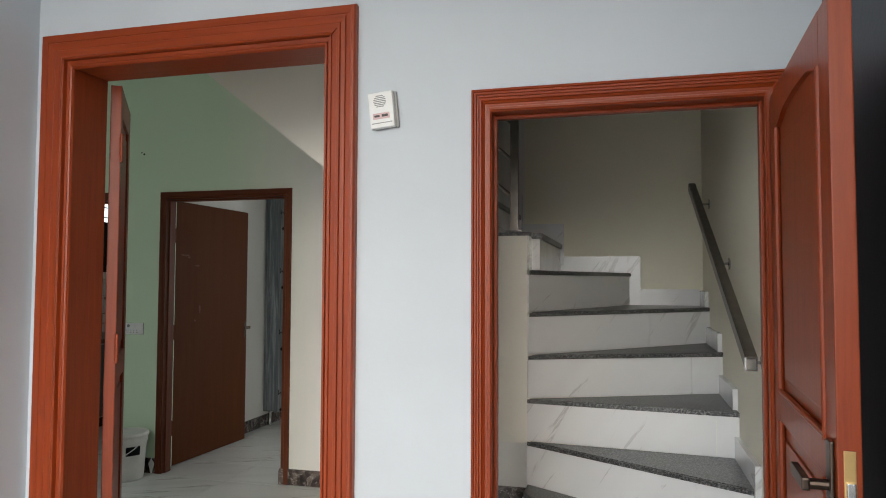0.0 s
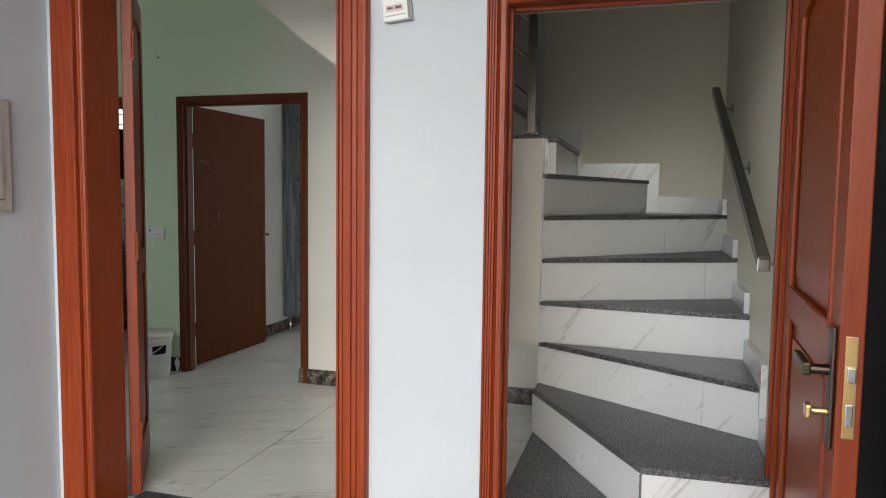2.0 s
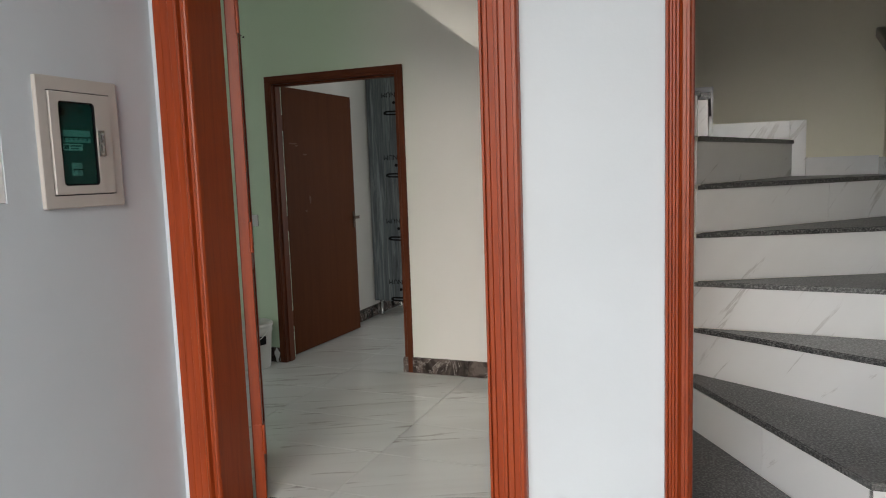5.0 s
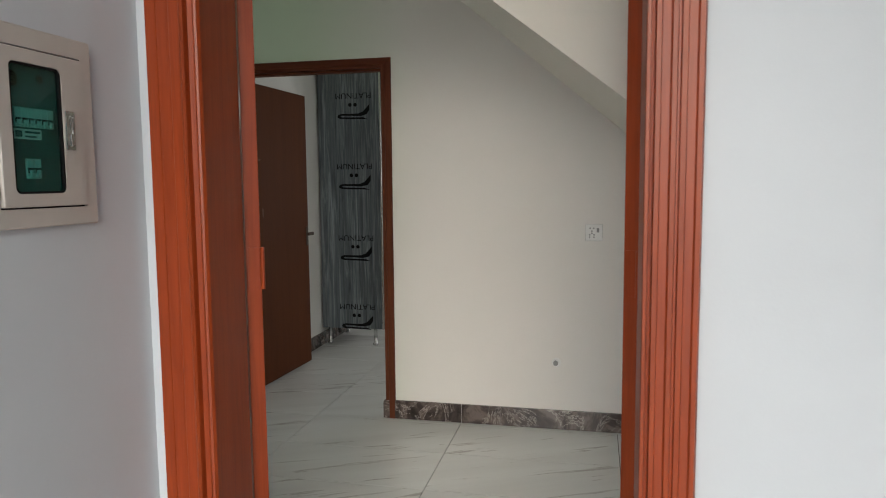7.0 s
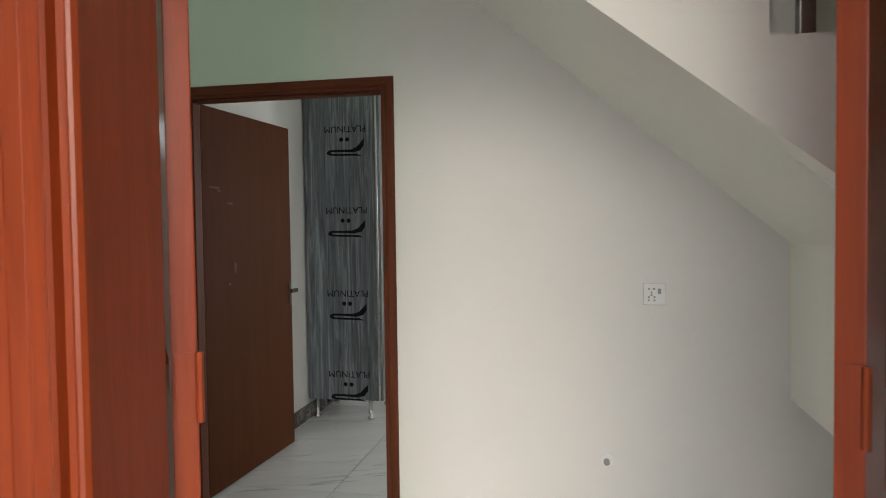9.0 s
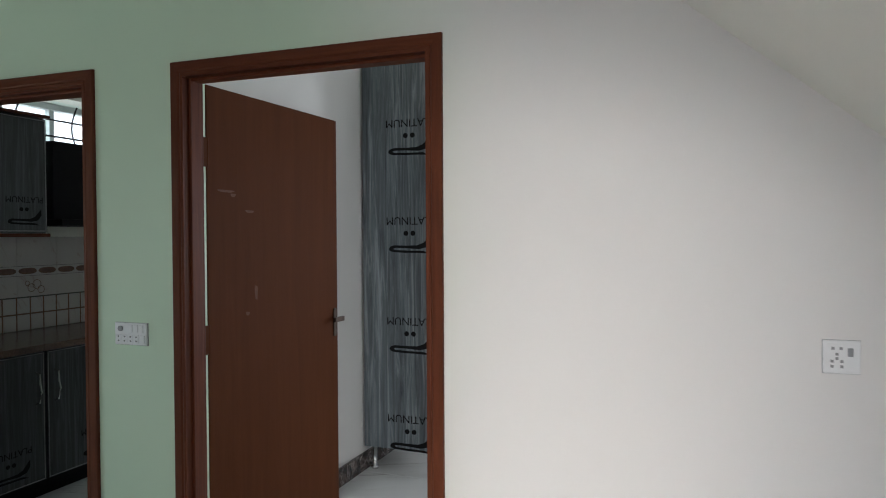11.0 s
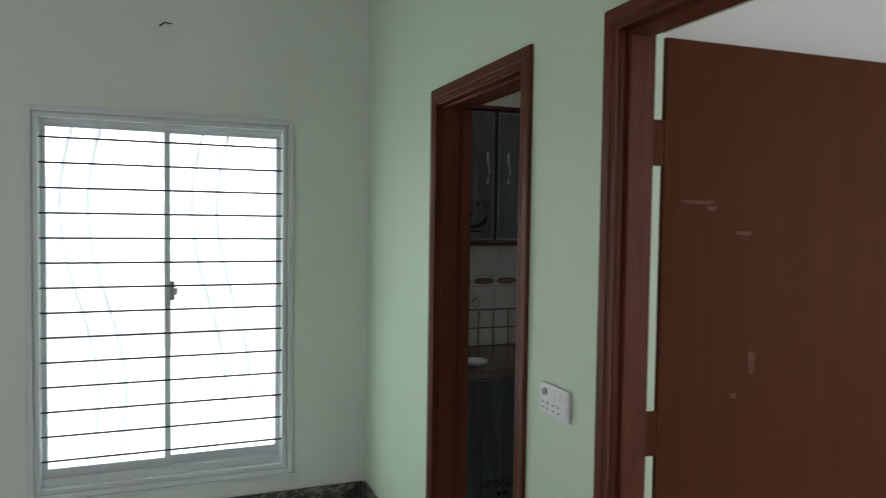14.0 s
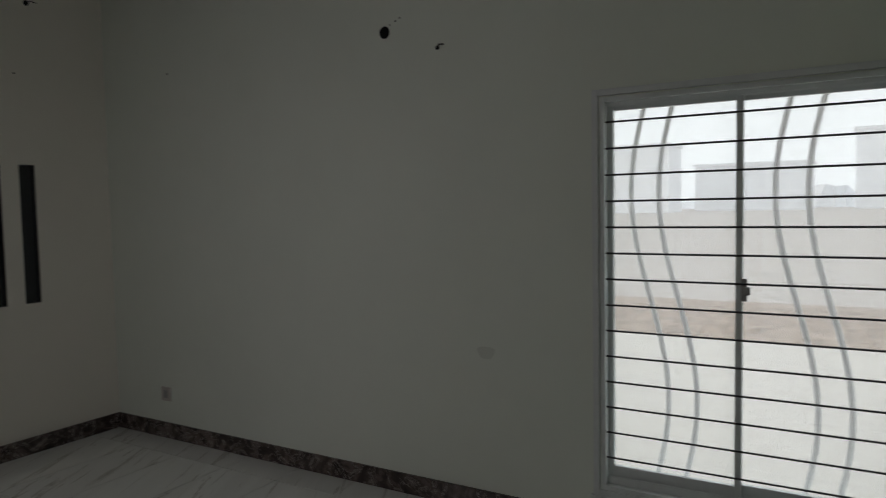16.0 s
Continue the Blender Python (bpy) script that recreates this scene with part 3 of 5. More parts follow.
# stair door
door = thing("door_2", (0, 0, 0), "red-brown panelled timber stair door, wide open outwards", "door", kind="structure")
architrave(1.845, 2.872, 0.012, 2.153, (0.072, 0.080, 0.072), -0.03, 0.0, [M_RED, M_REDH], door, (PROFILE_REEDED,) * 3)
jamb(1.912, 2.806, 0.1, 2.072, -0.006, 0.100, 0.02, (0.05, 0.085), [M_RED, M_REDH], door)
leaf = panelled_leaf(0.83, 1.948, 0.044, [M_RED], door)
leaf.matrix_local = pose(2.811, -0.036, 0.112, 0, 0, -93.3)
lever(leaf, 0.790, 0.960, -0.001, -1, -1, [M_BRONZE])
knob(leaf, 0.788, 0.873, -0.008, -1, M_BRASS)
lb = boxes(((0.829, 0.011, 0.833), (0.8325, 0.033, 1.038)), bevel=0.001)
part("lock_face", lb, M_BRASS, leaf, "brass mortice lock face plate")
lb = boxes(((0.83, 0.014, 0.948), (0.842, 0.03, 0.978)), ((0.83, 0.015, 0.858), (0.836, 0.029, 0.903)), bevel=0.002)
part("latch", lb, M_STEEL, leaf, "steel latch bolt")
part("threshold", boxes(((1.920, -0.22, 0.07), (2.86, 0.03, 0.105)), bevel=0.003), M_GRAN, door, "grey granite threshold slab")
part("step_face", boxes(((1.928, -0.205, PORCH), (2.85, -0.002, 0.07)), bevel=0.002), M_STILE, door, "white marble tile below the threshold")

# bedroom door
door = thing("door_3", (0, 0, 0), "dark brown painted inner door, half open into the bedroom", "door", kind="structure")
architrave(-1.128, -0.008, 0.0, 2.160, (0.058, 0.058, 0.058), -0.016, YN, [M_BROWN, M_BROWNH], door, (PROFILE_PLAIN,) * 3)
jamb(-1.070, -0.066, 0.0, 2.102, YN - 0.008, YN + 0.106, 0.025, (YN + 0.02, YN + 0.08), [M_BROWN, M_BROWNH], door)
lw = 1.005
lb = boxes(((0, 0, 0), (lw, 0.04, 2.10)), bevel=0.004)
leaf = part("leaf", lb, M_LEAF, door, "flat dark brown leaf with faint scuffs")
leaf.matrix_local = pose(-1.106, 2.428, 0.012, 0, 0, 87.3)
lever(leaf, lw - 0.035, 1.03, -0.001, -1, -1, [M_BRONZE], 0.6)
lever(leaf, lw - 0.035, 1.03, 0.041, 1, -1, [M_BRONZE], 0.6)
part("latch_plate", boxes(((lw - 0.001, 0.008, 0.9), (lw + 0.002, 0.032, 1.08)), bevel=0.0008), M_STEEL, leaf, "steel latch plate")
for z in (0.3, 1.05, 1.82):
    hb = boxes(((-0.075, -0.014, z - 0.06), (0.0, -0.010, z + 0.06)), bevel=0.0005)
    tube(hb, [(-0.008, -0.010, z - 0.06), (-0.008, -0.010, z + 0.06)], 0.006)
    part("hinge", hb, M_LEAF, leaf, "brown painted hinge")
sm = bmesh.new()
for x, z, w_, h_ in ((0.115, 1.668, 0.10, 0.014), (0.16, 1.652, 0.03, 0.020), (0.27, 1.585, 0.055, 0.016), (0.31, 1.22, 0.020, 0.085), (0.25, 1.13, 0.022, 0.022)):
    pts = [(x + w_ * 0.5 * math.cos(a) * (1 + 0.25 * math.sin(3 * a)), z + h_ * 0.5 * math.sin(a) * (1 + 0.3 * math.cos(2 * a + x))) for a in (2 * math.pi * k / 14 for k in range(14))]
    slab_xz(pts, -0.0012, 0.0, sm)
M_SCUFF = plain("pale_scuff", (0.135, 0.052, 0.022), 0.7, 0, 0.35, 60)
part("scuff", sm, M_SCUFF, leaf, "pale scuff marks")

# kitchen doorway
door = thing("door_4", (0, 0, 0), "brown varnished timber kitchen door frame without a leaf", "door frame", kind="structure")
architrave(-2.394, -1.522, 0.0, 2.170, (0.058, 0.058, 0.058), -0.016, YN, [M_BROWN, M_BROWNH], door, (PROFILE_PLAIN,) * 3)
jamb(-2.336, -1.580, 0.0, 2.102, YN - 0.008, YB + 0.004, 0.025, (YN + 0.02, YN + 0.09), [M_BROWN, M_BROWNH], door)


# ---- lounge window ----
win = thing("window_1", (XW, 0, 0), "pale aluminium sliding window with horizontal iron bars", "window", kind="structure")
y0, y1, z0, z1 = 0.596, 1.803, 0.245, 2.116


def ring(xa, xb, ya, yb, za, zb, w, bevel=0.003):
    return boxes(((xa, ya, za), (xb, ya + w, zb)), ((xa, yb - w, za), (xb, yb, zb)), ((xa, ya + w, za), (xb, yb - w, za + w)), ((xa, ya + w, zb - w), (xb, yb - w, zb)), bevel=bevel)


part("window_frame", ring(-0.13, 0.008, y0, y1, z0, z1, 0.022), M_ALU, win)
part("reveal_trim", ring(-0.01, 0.016, y0 - 0.036, y1 + 0.036, z0 - 0.030, z1 + 0.036, 0.0295), M_ALU, win, "thin pale edging")
ym = 1.197
for a, b, xo in ((y0 + 0.018, ym + 0.016, -0.055), (ym - 0.016, y1 - 0.018, -0.085)):
    sash = part("sash", boxes(((xo - 0.012, a, z0 + 0.055), (xo + 0.012, a + 0.029, z1 - 0.024)), ((xo - 0.012, b - 0.029, z0 + 0.055), (xo + 0.012, b, z1 - 0.024)), ((xo - 0.011, a + 0.029, z0 + 0.055), (xo + 0.011, b - 0.029, z0 + 0.108)), ((xo - 0.011, a + 0.029, z1 - 0.060), (xo + 0.011, b - 0.029, z1 - 0.024)), bevel=0.003), M_ALU, win)
    part("pane", boxes(((xo - 0.003, a + 0.027, z0 + 0.106), (xo + 0.003, b - 0.027, z1 - 0.058))), M_DUSTY, sash, "dusty sheet glass")
part("latch", boxes(((-0.043, ym + 0.012, 1.185), (-0.030, ym + 0.036, 1.285)), ((-0.033, ym + 0.016, 1.215), (-0.012, ym + 0.050, 1.250)), bevel=0.003), M_PLASTG, win, "grey sliding latch")
part("window_sill", boxes(((-0.01, y0 - 0.05, z0 - 0.050), (0.022, y1 + 0.05, z0 - 0.0305)), bevel=0.003), M_ALU, win)
part("track_sill", boxes(((-0.105, y0 + 0.022, z0 + 0.022), (-0.022, y1 - 0.022, z0 + 0.040)), bevel=0.002), M_ALU, win)
for xo in (-0.088, -0.068, -0.048, -0.024):
    part("track_rail", boxes(((xo - 0.002, y0 + 0.024, z0 + 0.038), (xo + 0.002, y1 - 0.024, z0 + 0.064)), bevel=0.0008), M_ALU, win)
    part("track_rail", boxes(((xo - 0.002, y0 + 0.024, z1 - 0.042), (xo + 0.002, y1 - 0.024, z1 - 0.022)), bevel=0.0008), M_ALU, win)
part("track_seal", boxes(((-0.0435, y0 + 0.045, z0 + 0.0445), (-0.026, y1 - 0.045, z0 + 0.052))), M_BAR, win, "dark brush seal in the bottom track")
for i in range(14):
    z = 0.402 + i * 0.1230
    part("bar", tube(bmesh.new(), [(-0.012, y0 + 0.01, z), (-0.012, y1 - 0.01, z)], 0.0048, 8), M_BAR, win)
for yy in (0.765, 0.899, 1.412, 1.545):
    pts = [(-0.245, yy - 0.091 * math.sin(2 * math.pi * (0.20 + 2.0 * u - 1.16) / 2.05), 0.20 + 2.0 * u) for u in (k / 30 for k in range(31))]
    part("grille_rod", tube(bmesh.new(), pts, 0.013, 8), M_GRILLE, win, "wavy painted iron rod")

# kitchen high window
# Its unseen part is added, out to y=5.0, to brighten the kitchen.
kw = thing("window_2", (XW, 0, 0), "high kitchen window with bars, widened out of view for light", "window", kind="structure")
part("window_frame", ring(-0.16, -0.09, 3.22, 5.0, 1.85, 2.44, 0.045), M_ALU, kw)
part("mullion", boxes(((-0.15, 3.76, 1.895), (-0.1, 3.80, 2.395)), bevel=0.003), M_ALU, kw)
part("pane", boxes(((-0.128, 3.265, 1.895), (-0.122, 3.76, 2.395)), ((-0.128, 3.80, 1.895), (-0.122, 4.955, 2.395))), M_GLASS, kw)
for i in range(4):
    part("bar", tube(bmesh.new(), [(-0.04, 3.22, 1.97 + i * 0.115), (-0.04, 5.0, 1.97 + i * 0.115)], 0.007, 8), M_BAR, kw)
for yy in (3.5, 3.95):
    part("grille_rod", tube(bmesh.new(), [(-0.06, yy + 0.04 * math.sin(u * 6.5), 1.85 + 0.59 * u) for u in (k / 14 for k in range(15))], 0.006, 8), M_BAR, kw)

# slits in the end wall
for i, xa in enumerate((-2.907, -2.684, -2.461)):
    sl = thing("window_slit", (xa, YS, 1.02), "narrow upright slit closed by a near-black pane", "window", group="slit windows", kind="structure")
    part("pane", boxes(((0.006, -0.035, 0.006), (0.102, -0.025, 0.931))), M_SLITPANE, sl)
    part("window_frame", boxes(((0.0, -0.05, 0.0), (0.006, -0.01, 0.937)), ((0.102, -0.05, 0), (0.108, -0.01, 0.937)), ((0.006, -0.05, 0.0), (0.102, -0.01, 0.006)), ((0.006, -0.05, 0.931), (0.102, -0.01, 0.937))), M_BAR, sl)

# ---- stairs ----
Z = [0.307, 0.508, 0.715, 0.916, 1.123, 1.328, 1.532, 1.725]
N1, N = (1.905, 0.845), (1.905, 0.975)
RIGHT = [None, None, (XE, 0.411), (XE, 0.875), (XE, 1.386), (XE, 1.943), (2.388, YN)]
C1, B1 = (2.402, 0.012), (XE, 0.03)
OUT = [
    [(1.905, 0.022), (2.402, 0.012), N1],
    [C1, B1, RIGHT[2], N, N1],
    [N, RIGHT[2], RIGHT[3]], [N, RIGHT[3], RIGHT[4]], [N, RIGHT[4], RIGHT[5]], [N, RIGHT[5], (XE, YN), RIGHT[6]],
    [N, RIGHT[6], (1.915, YN), (1.915, 0.99)],
]
stairs = thing("stairs", (0, 0, 0), "winding marble staircase with grey granite treads", "stairs", kind="structure")
body = bmesh.new()
for k, pts in enumerate(OUT):
    part("step_core", prism(pts, -0.1, Z[k] - 0.022), M_IN, stairs)
box(body, (1.905, 1.092, 0.7), (1.72, YN, Z[6] - 0.03))
for k in range(9):
    x = 1.915 - 0.243 * k
    zt = 1.69 + 0.2 * k
    under = 2.471 - 0.83 * (x - 0.388)
    part("step_core", slab_xz([(x, zt), (x - 0.243, zt), (x - 0.243, under + 0.2017), (x, under)], 1.09, YN), M_IN, stairs)
part("landing_core", body, M_IN, stairs, "plastered stair body")


def inset(pts, edge, over):
    """The tread outline pushed out over its front edge by the nosing."""
    (ax, ay), (bx, by) = edge
    d = Vector((bx - ax, by - ay)).normalized()
    n = Vector((d.y, -d.x))
    return [((x + n.x * over, y + n.y * over) if (x, y) in edge else (x, y)) for x, y in pts]


FRONT = [((1.905, 0.022), C1), (C1, B1), (N, RIGHT[2]), (N, RIGHT[3]), (N, RIGHT[4]), (N, RIGHT[5]), (N, RIGHT[6])]
for k, pts in enumerate(OUT):
    p2 = inset(pts, FRONT[k], 0.018)
    p2 = [(max(x, 1.906), y) for x, y in p2] if k > 1 else p2
    if k == 1:
        p2 = [(2.400, 0.0), (XE - 0.002, 0.016), RIGHT[2], N, (1.903, 0.843)]
    tb = prism(p2, Z[k] - 0.022, Z[k])
    es = [e for e in tb.edges if abs(e.verts[0].co.z - e.verts[1].co.z) < 1e-5 and e.verts[0].co.z > Z[k] - 0.001]
    bmesh.ops.bevel(tb, geom=es, offset=0.004, segments=2, affect="EDGES")
    part("tread", tb, M_GRAN, stairs, "grey granite tread")


def riser(a, b, z0, z1, cuts):
    """White tiles on the upright face between two plan points, split at the given shares of its length."""
    a, b = Vector(a), Vector(b)
    d = (b - a).normalized()
    n = Vector((d.y, -d.x)) * 0.008
    L = (b - a).length
    sh = [0, *cuts, 1]
    for u, v in zip(sh, sh[1:]):
        p, q = a + d * (L * u + 0.001), a + d * (L * v - 0.001)
        part("riser_tile", prism([tuple(p), tuple(q), tuple(q + n), tuple(p + n)], z0 + 0.001, z1), M_STILE, stairs)


riser((1.925, 0.022), C1, 0.105, Z[0] - 0.022, [0.417])
riser(C1, B1, 0.105, Z[1] - 0.022, [])
part("corner_trim", boxes(((2.396, -0.003, Z[0] + 0.002), (2.404, 0.006, Z[1] - 0.024)), bevel=0.001), M_GRAN, stairs, "grey corner strip")
riser(N1, C1, Z[0], Z[1] - 0.022, [0.5])
riser(N, RIGHT[2], Z[1], Z[2] - 0.022, [0.78])
riser(N, RIGHT[3], Z[2], Z[3] - 0.022, [0.9])
riser(N, RIGHT[4], Z[3], Z[4] - 0.022, [0.83])
riser(N, RIGHT[5], Z[4], Z[5] - 0.022, [0.62])
riser(N, RIGHT[6], Z[5], Z[6] - 0.022, [])
# skirting tiles up the side and back walls
for a, b, k in ((0.105, 0.38, 1), (0.38, 0.91, 2), (0.91, 1.40, 3), (1.40, 1.968, 4), (1.968, YN - 0.012, 5)):
    part("skirting_tile", boxes(((XE - 0.022, a, Z[k] - (0.11 if k > 1 else 0.0)), (XE + 0.002, b - 0.001, Z[k] + 0.092)), bevel=0.0015), M_STILE, stairs)
part("skirting_tile", boxes(((2.464, YN - 0.012, Z[5] - 0.01), (XE - 0.022, YN + 0.002, Z[5] + 0.102)), bevel=0.001), M_STILE, stairs)
part("skirting_tile", boxes(((2.38, YN - 0.0125, Z[5]), (2.463, YN + 0.002, Z[6] + 0.110)), bevel=0.001), M_STILE, stairs)
part("skirting_tile", boxes(((1.975, YN - 0.012, Z[6] - 0.02), (2.379, YN + 0.002, Z[6] + 0.110)), bevel=0.001), M_STILE, stairs)
part("skirting_tile", boxes(((1.70, YN - 0.012, Z[6] - 0.02), (1.974, YN + 0.002, Z[7] + 0.135)), bevel=0.001), M_STILE, stairs)
part("skirting_tile", boxes(((1.46, YN - 0.012, Z[7]), (1.699, YN + 0.002, Z[7] + 0.335)), bevel=0.001), M_STILE, stairs)
for k in range(6):
    x = 1.915 - 0.243 * k
    out = 0.03 if k == 0 else 0.0
    part("riser_tile", boxes(((x, 1.095, Z[6] + 0.2 * k), (x + out + 0.008, YN - 0.013, 1.69 + 0.2 * k))), M_STILE, stairs)
    part("tread", boxes(((x - 0.243, 1.093, 1.69 + 0.2 * k), (x + out + 0.02, YN - 0.013, 1.72 + 0.2 * k)), bevel=0.004), M_GRAN, stairs)

# side wall of the flight: solid towards the lounge, stepping down to a low end
sw = bmesh.new()
slab_xz([(1.904, 0.70), (1.72, 0.70), (1.72, 1.385), (-0.4, 3.03), (-0.4, 3.25), (-0.4, 3.4), (1.318, 3.4), (1.318, 1.925), (1.62, 1.925), (1.62, 1.70), (1.904, 1.70)], 0.976, 1.09, sw)
tagged(obj("wall_stair_string", sw, M_IN), "off-white plastered side wall of the stair flight", "wall", kind="structure")
part("coping", boxes(((1.61, 0.985, 1.70), (1.925, 1.094, 1.718)), bevel=0.003), M_GRAN, stairs, "granite coping on the low wall")
part("newel_tile", boxes(((1.905, 0.98, Z[6]), (1.913, 1.09, 1.70)), bevel=0.001), M_STILE, stairs)

# balustrade on the low wall
bal = thing("balustrade", (0, 0, 0), "steel balustrade with a square post and slanting rails", "balustrade")
part("post", boxes(((1.815, 1.02, 1.72), (1.855, 1.06, 2.75)), bevel=0.004), M_DSTEEL, bal)
part("foot_plate", boxes(((1.795, 1.0, 1.72), (1.875, 1.08, 1.73)), bevel=0.002), M_STEEL, bal)
for z in (2.03, 2.215, 2.40):
    part("rail", tube(bmesh.new(), [(1.835, 1.04, z - 0.14), (1.30, 1.04, z + 0.32)], 0.009, 8), M_DSTEEL, bal)
part("post", boxes(((1.40, 1.02, 1.925), (1.44, 1.06, 3.1)), bevel=0.004), M_DSTEEL, bal)

# wall handrail
hr = thing("handrail", (XE, 0, 0), "square stainless steel handrail fixed along the stair wall", "handrail")
hb = bmesh.new()
a, b = Vector((-0.058, 0.20, 1.20)), Vector((-0.085, 1.98, 2.045))
d = (b - a).normalized()
u = Vector((1, 0, 0))
v = d.cross(u)
cs = [(-0.02, -0.025), (0.02, -0.025), (0.02, 0.025), (-0.02, 0.025)]
r0 = [hb.verts.new(a + u * p + v * q) for p, q in cs]
r1 = [hb.verts.new(b + u * p + v * q) for p, q in cs]
for i in range(4):
    hb.faces.new((r0[i], r0[(i + 1) % 4], r1[(i + 1) % 4], r1[i]))
hb.faces.new(r0)
hb.faces.new(r1[::-1])
bmesh.ops.bevel(hb, geom=hb.edges[:], offset=0.004, segments=2, affect="EDGES")
part("rail", hb, M_DSTEEL, hr)
part("end_cap", boxes(((-0.079, 0.196, 1.172), (-0.037, 0.203, 1.221)), bevel=0.002), M_STEEL, hr, "bright steel end rim")
part("end_plug", boxes(((-0.074, 0.194, 1.177), (-0.042, 0.198, 1.214)), bevel=0.001), M_DSTEEL, hr)
for s in (0.06, 0.5, 0.93):
    p = a + (b - a) * s
    part("bracket", tube(bmesh.new(), [p + v * -0.02, p + Vector((0.03, 0, -0.06)), (0.0, p.y, p.z - 0.06)], 0.007, 8), M_STEEL, hr)
    part("rosette", tube(bmesh.new(), [(-0.006, p.y, p.z - 0.06), (0.0, p.y, p.z - 0.06)], 0.028, 16), M_STEEL, hr)

# ---- porch things ----
cb = thing("distribution_box", (-0.05, -0.372, 1.556), "beige steel electrical distribution box with a glazed door", "electrical box")


def rounded(w0, w1, h0, h1, r, n=6):
    pts = []
    for cy, cz, s in ((w1 - r, h1 - r, 0), (w0 + r, h1 - r, 90), (w0 + r, h0 + r, 180), (w1 - r, h0 + r, 270)):
        for k in range(n + 1):
            t = radians(s + 90 * k / n)
            pts.append((cy + r * math.cos(t), cz + r * math.sin(t)))
    return pts


def holed_plate(outer, inner, xa, xb, r_out, r_in):
    """A plate facing +x with a rounded hole, all in one piece."""
    bm = bmesh.new()
    o, q = rounded(*outer, r_out), rounded(*inner, r_in)
    n = len(o)
    rings = [[bm.verts.new((x, y, z)) for y, z in pts] for x, pts in ((xa, o), (xb - 0.002, o), (xb, [(y * 0.985 + 0.015 * (outer[0] + outer[1]) / 2, z * 0.985) for y, z in o]), (xb, q), (xa, q))]
    for p, s in zip(rings, rings[1:]):
        for k in range(n):
            bm.faces.new((p[k], p[(k + 1) % n], s[(k + 1) % n], s[k]))
    return bm


part("surround", holed_plate((-0.160, 0.164, -0.218, 0.216), (-0.124, 0.128, -0.176, 0.172), 0.0, 0.016, 0.006, 0.003), M_BOX, cb)
part("gasket", holed_plate((-0.125, 0.129, -0.177, 0.173), (-0.121, 0.125, -0.173, 0.169), 0.002, 0.010, 0.003, 0.003), M_BLACK, cb)
part("back", boxes(((0.001, -0.13, -0.18), (0.003, 0.125, 0.18))), M_TEAL, cb, "dark teal inner plate")
dr = part("door", holed_plate((-0.120, 0.124, -0.172, 0.168), (-0.088, 0.058, -0.143, 0.138), 0.010, 0.022, 0.003, 0.014), M_BOX, cb)
part("window_seal", holed_plate((-0.0885, 0.0585, -0.1435, 0.1385), (-0.083, 0.053, -0.138, 0.133), 0.011, 0.0205, 0.014, 0.010), M_BLACK, dr, "black rubber window seal")
part("pane", boxes(((0.0145, -0.0835, -0.1385), (0.016, 0.0535, 0.1335))), glass("teal_tinted_glass", (0.55, 0.82, 0.79), 0.05), dr, "teal tinted glass")
hd = part("handle", holed_plate((0.062, 0.088, -0.044, 0.046), (0.071, 0.084, -0.036, 0.036), 0.022, 0.027, 0.003, 0.002), M_STEEL, dr, "chrome flush handle frame")
part("pull", boxes(((0.0225, 0.0712, -0.034), (0.0245, 0.0838, 0.034)), ((0.0245, 0.073, -0.034), (0.030, 0.082, -0.006)), ((0.0245, 0.075, 0.004), (0.027, 0.080, 0.03)), bevel=0.001), M_STEEL, hd, "chrome pull")
for k in range(6):
    ya = -0.066 + k * 0.0183
    br = part("breaker", boxes(((0.003, ya, 0.002), (0.009, ya + 0.0176, 0.044)), bevel=0.001), M_BREAK, cb)
    part("recess", boxes(((0.009, ya + 0.001, 0.010), (0.0096, ya + 0.0166, 0.022))), M_BLACK, br)
    part("switch", boxes(((0.0095, ya + 0.004, 0.004), (0.014, ya + 0.012, 0.017)), bevel=0.0006), M_BREAK, br)
for k in range(2):
    ya = -0.040 + k * 0.020
    br = part("breaker", boxes(((0.003, ya, -0.110), (0.009, ya + 0.0192, -0.066)), bevel=0.001), M_BREAK, cb)
    part("recess", boxes(((0.009, ya + 0.001, -0.098), (0.0096, ya + 0.018, -0.086))), M_BLACK, br)
    part("switch", boxes(((0.0095, ya + 0.004, -0.105), (0.013, ya + 0.014, -0.091)), bevel=0.001), M_BREAK, br)
part("rating_label", boxes(((0.003, -0.066, -0.024), (0.005, 0.010, -0.002)), bevel=0.0005), M_PLAST, cb, "white label with unreadable print")
part("print_bar", boxes(((0.0051, -0.063, -0.020), (0.0058, -0.045, -0.006)), ((0.0051, -0.038, -0.011), (0.0058, 0.005, -0.006)), ((0.0051, -0.038, -0.020), (0.0058, -0.006, -0.016))), M_TEAL, cb)
for yy, zz, rr in ((-0.064, 0.104, 0.017), (0.014, 0.110, 0.010)):
    part("knockout", tube(bmesh.new(), [(0.003, yy, zz), (0.0045, yy, zz)], rr, 20), M_BLACK, cb)

# White panel of unknown kind, built as an assumed window opening.
wb = thing("window_3", (-0.05, 0, 0), "plain white panel in the porch wall, built as an assumed window", "window", kind="structure")
part("pane", boxes(((-0.03, -2.418, 1.367), (-0.004, -0.654, 2.448)), bevel=0.002), M_WHITE, wb)
part("window_frame", ring(-0.12, -0.07, -2.418, -0.654, 1.367, 2.448, 0.04), M_ALU, wb)

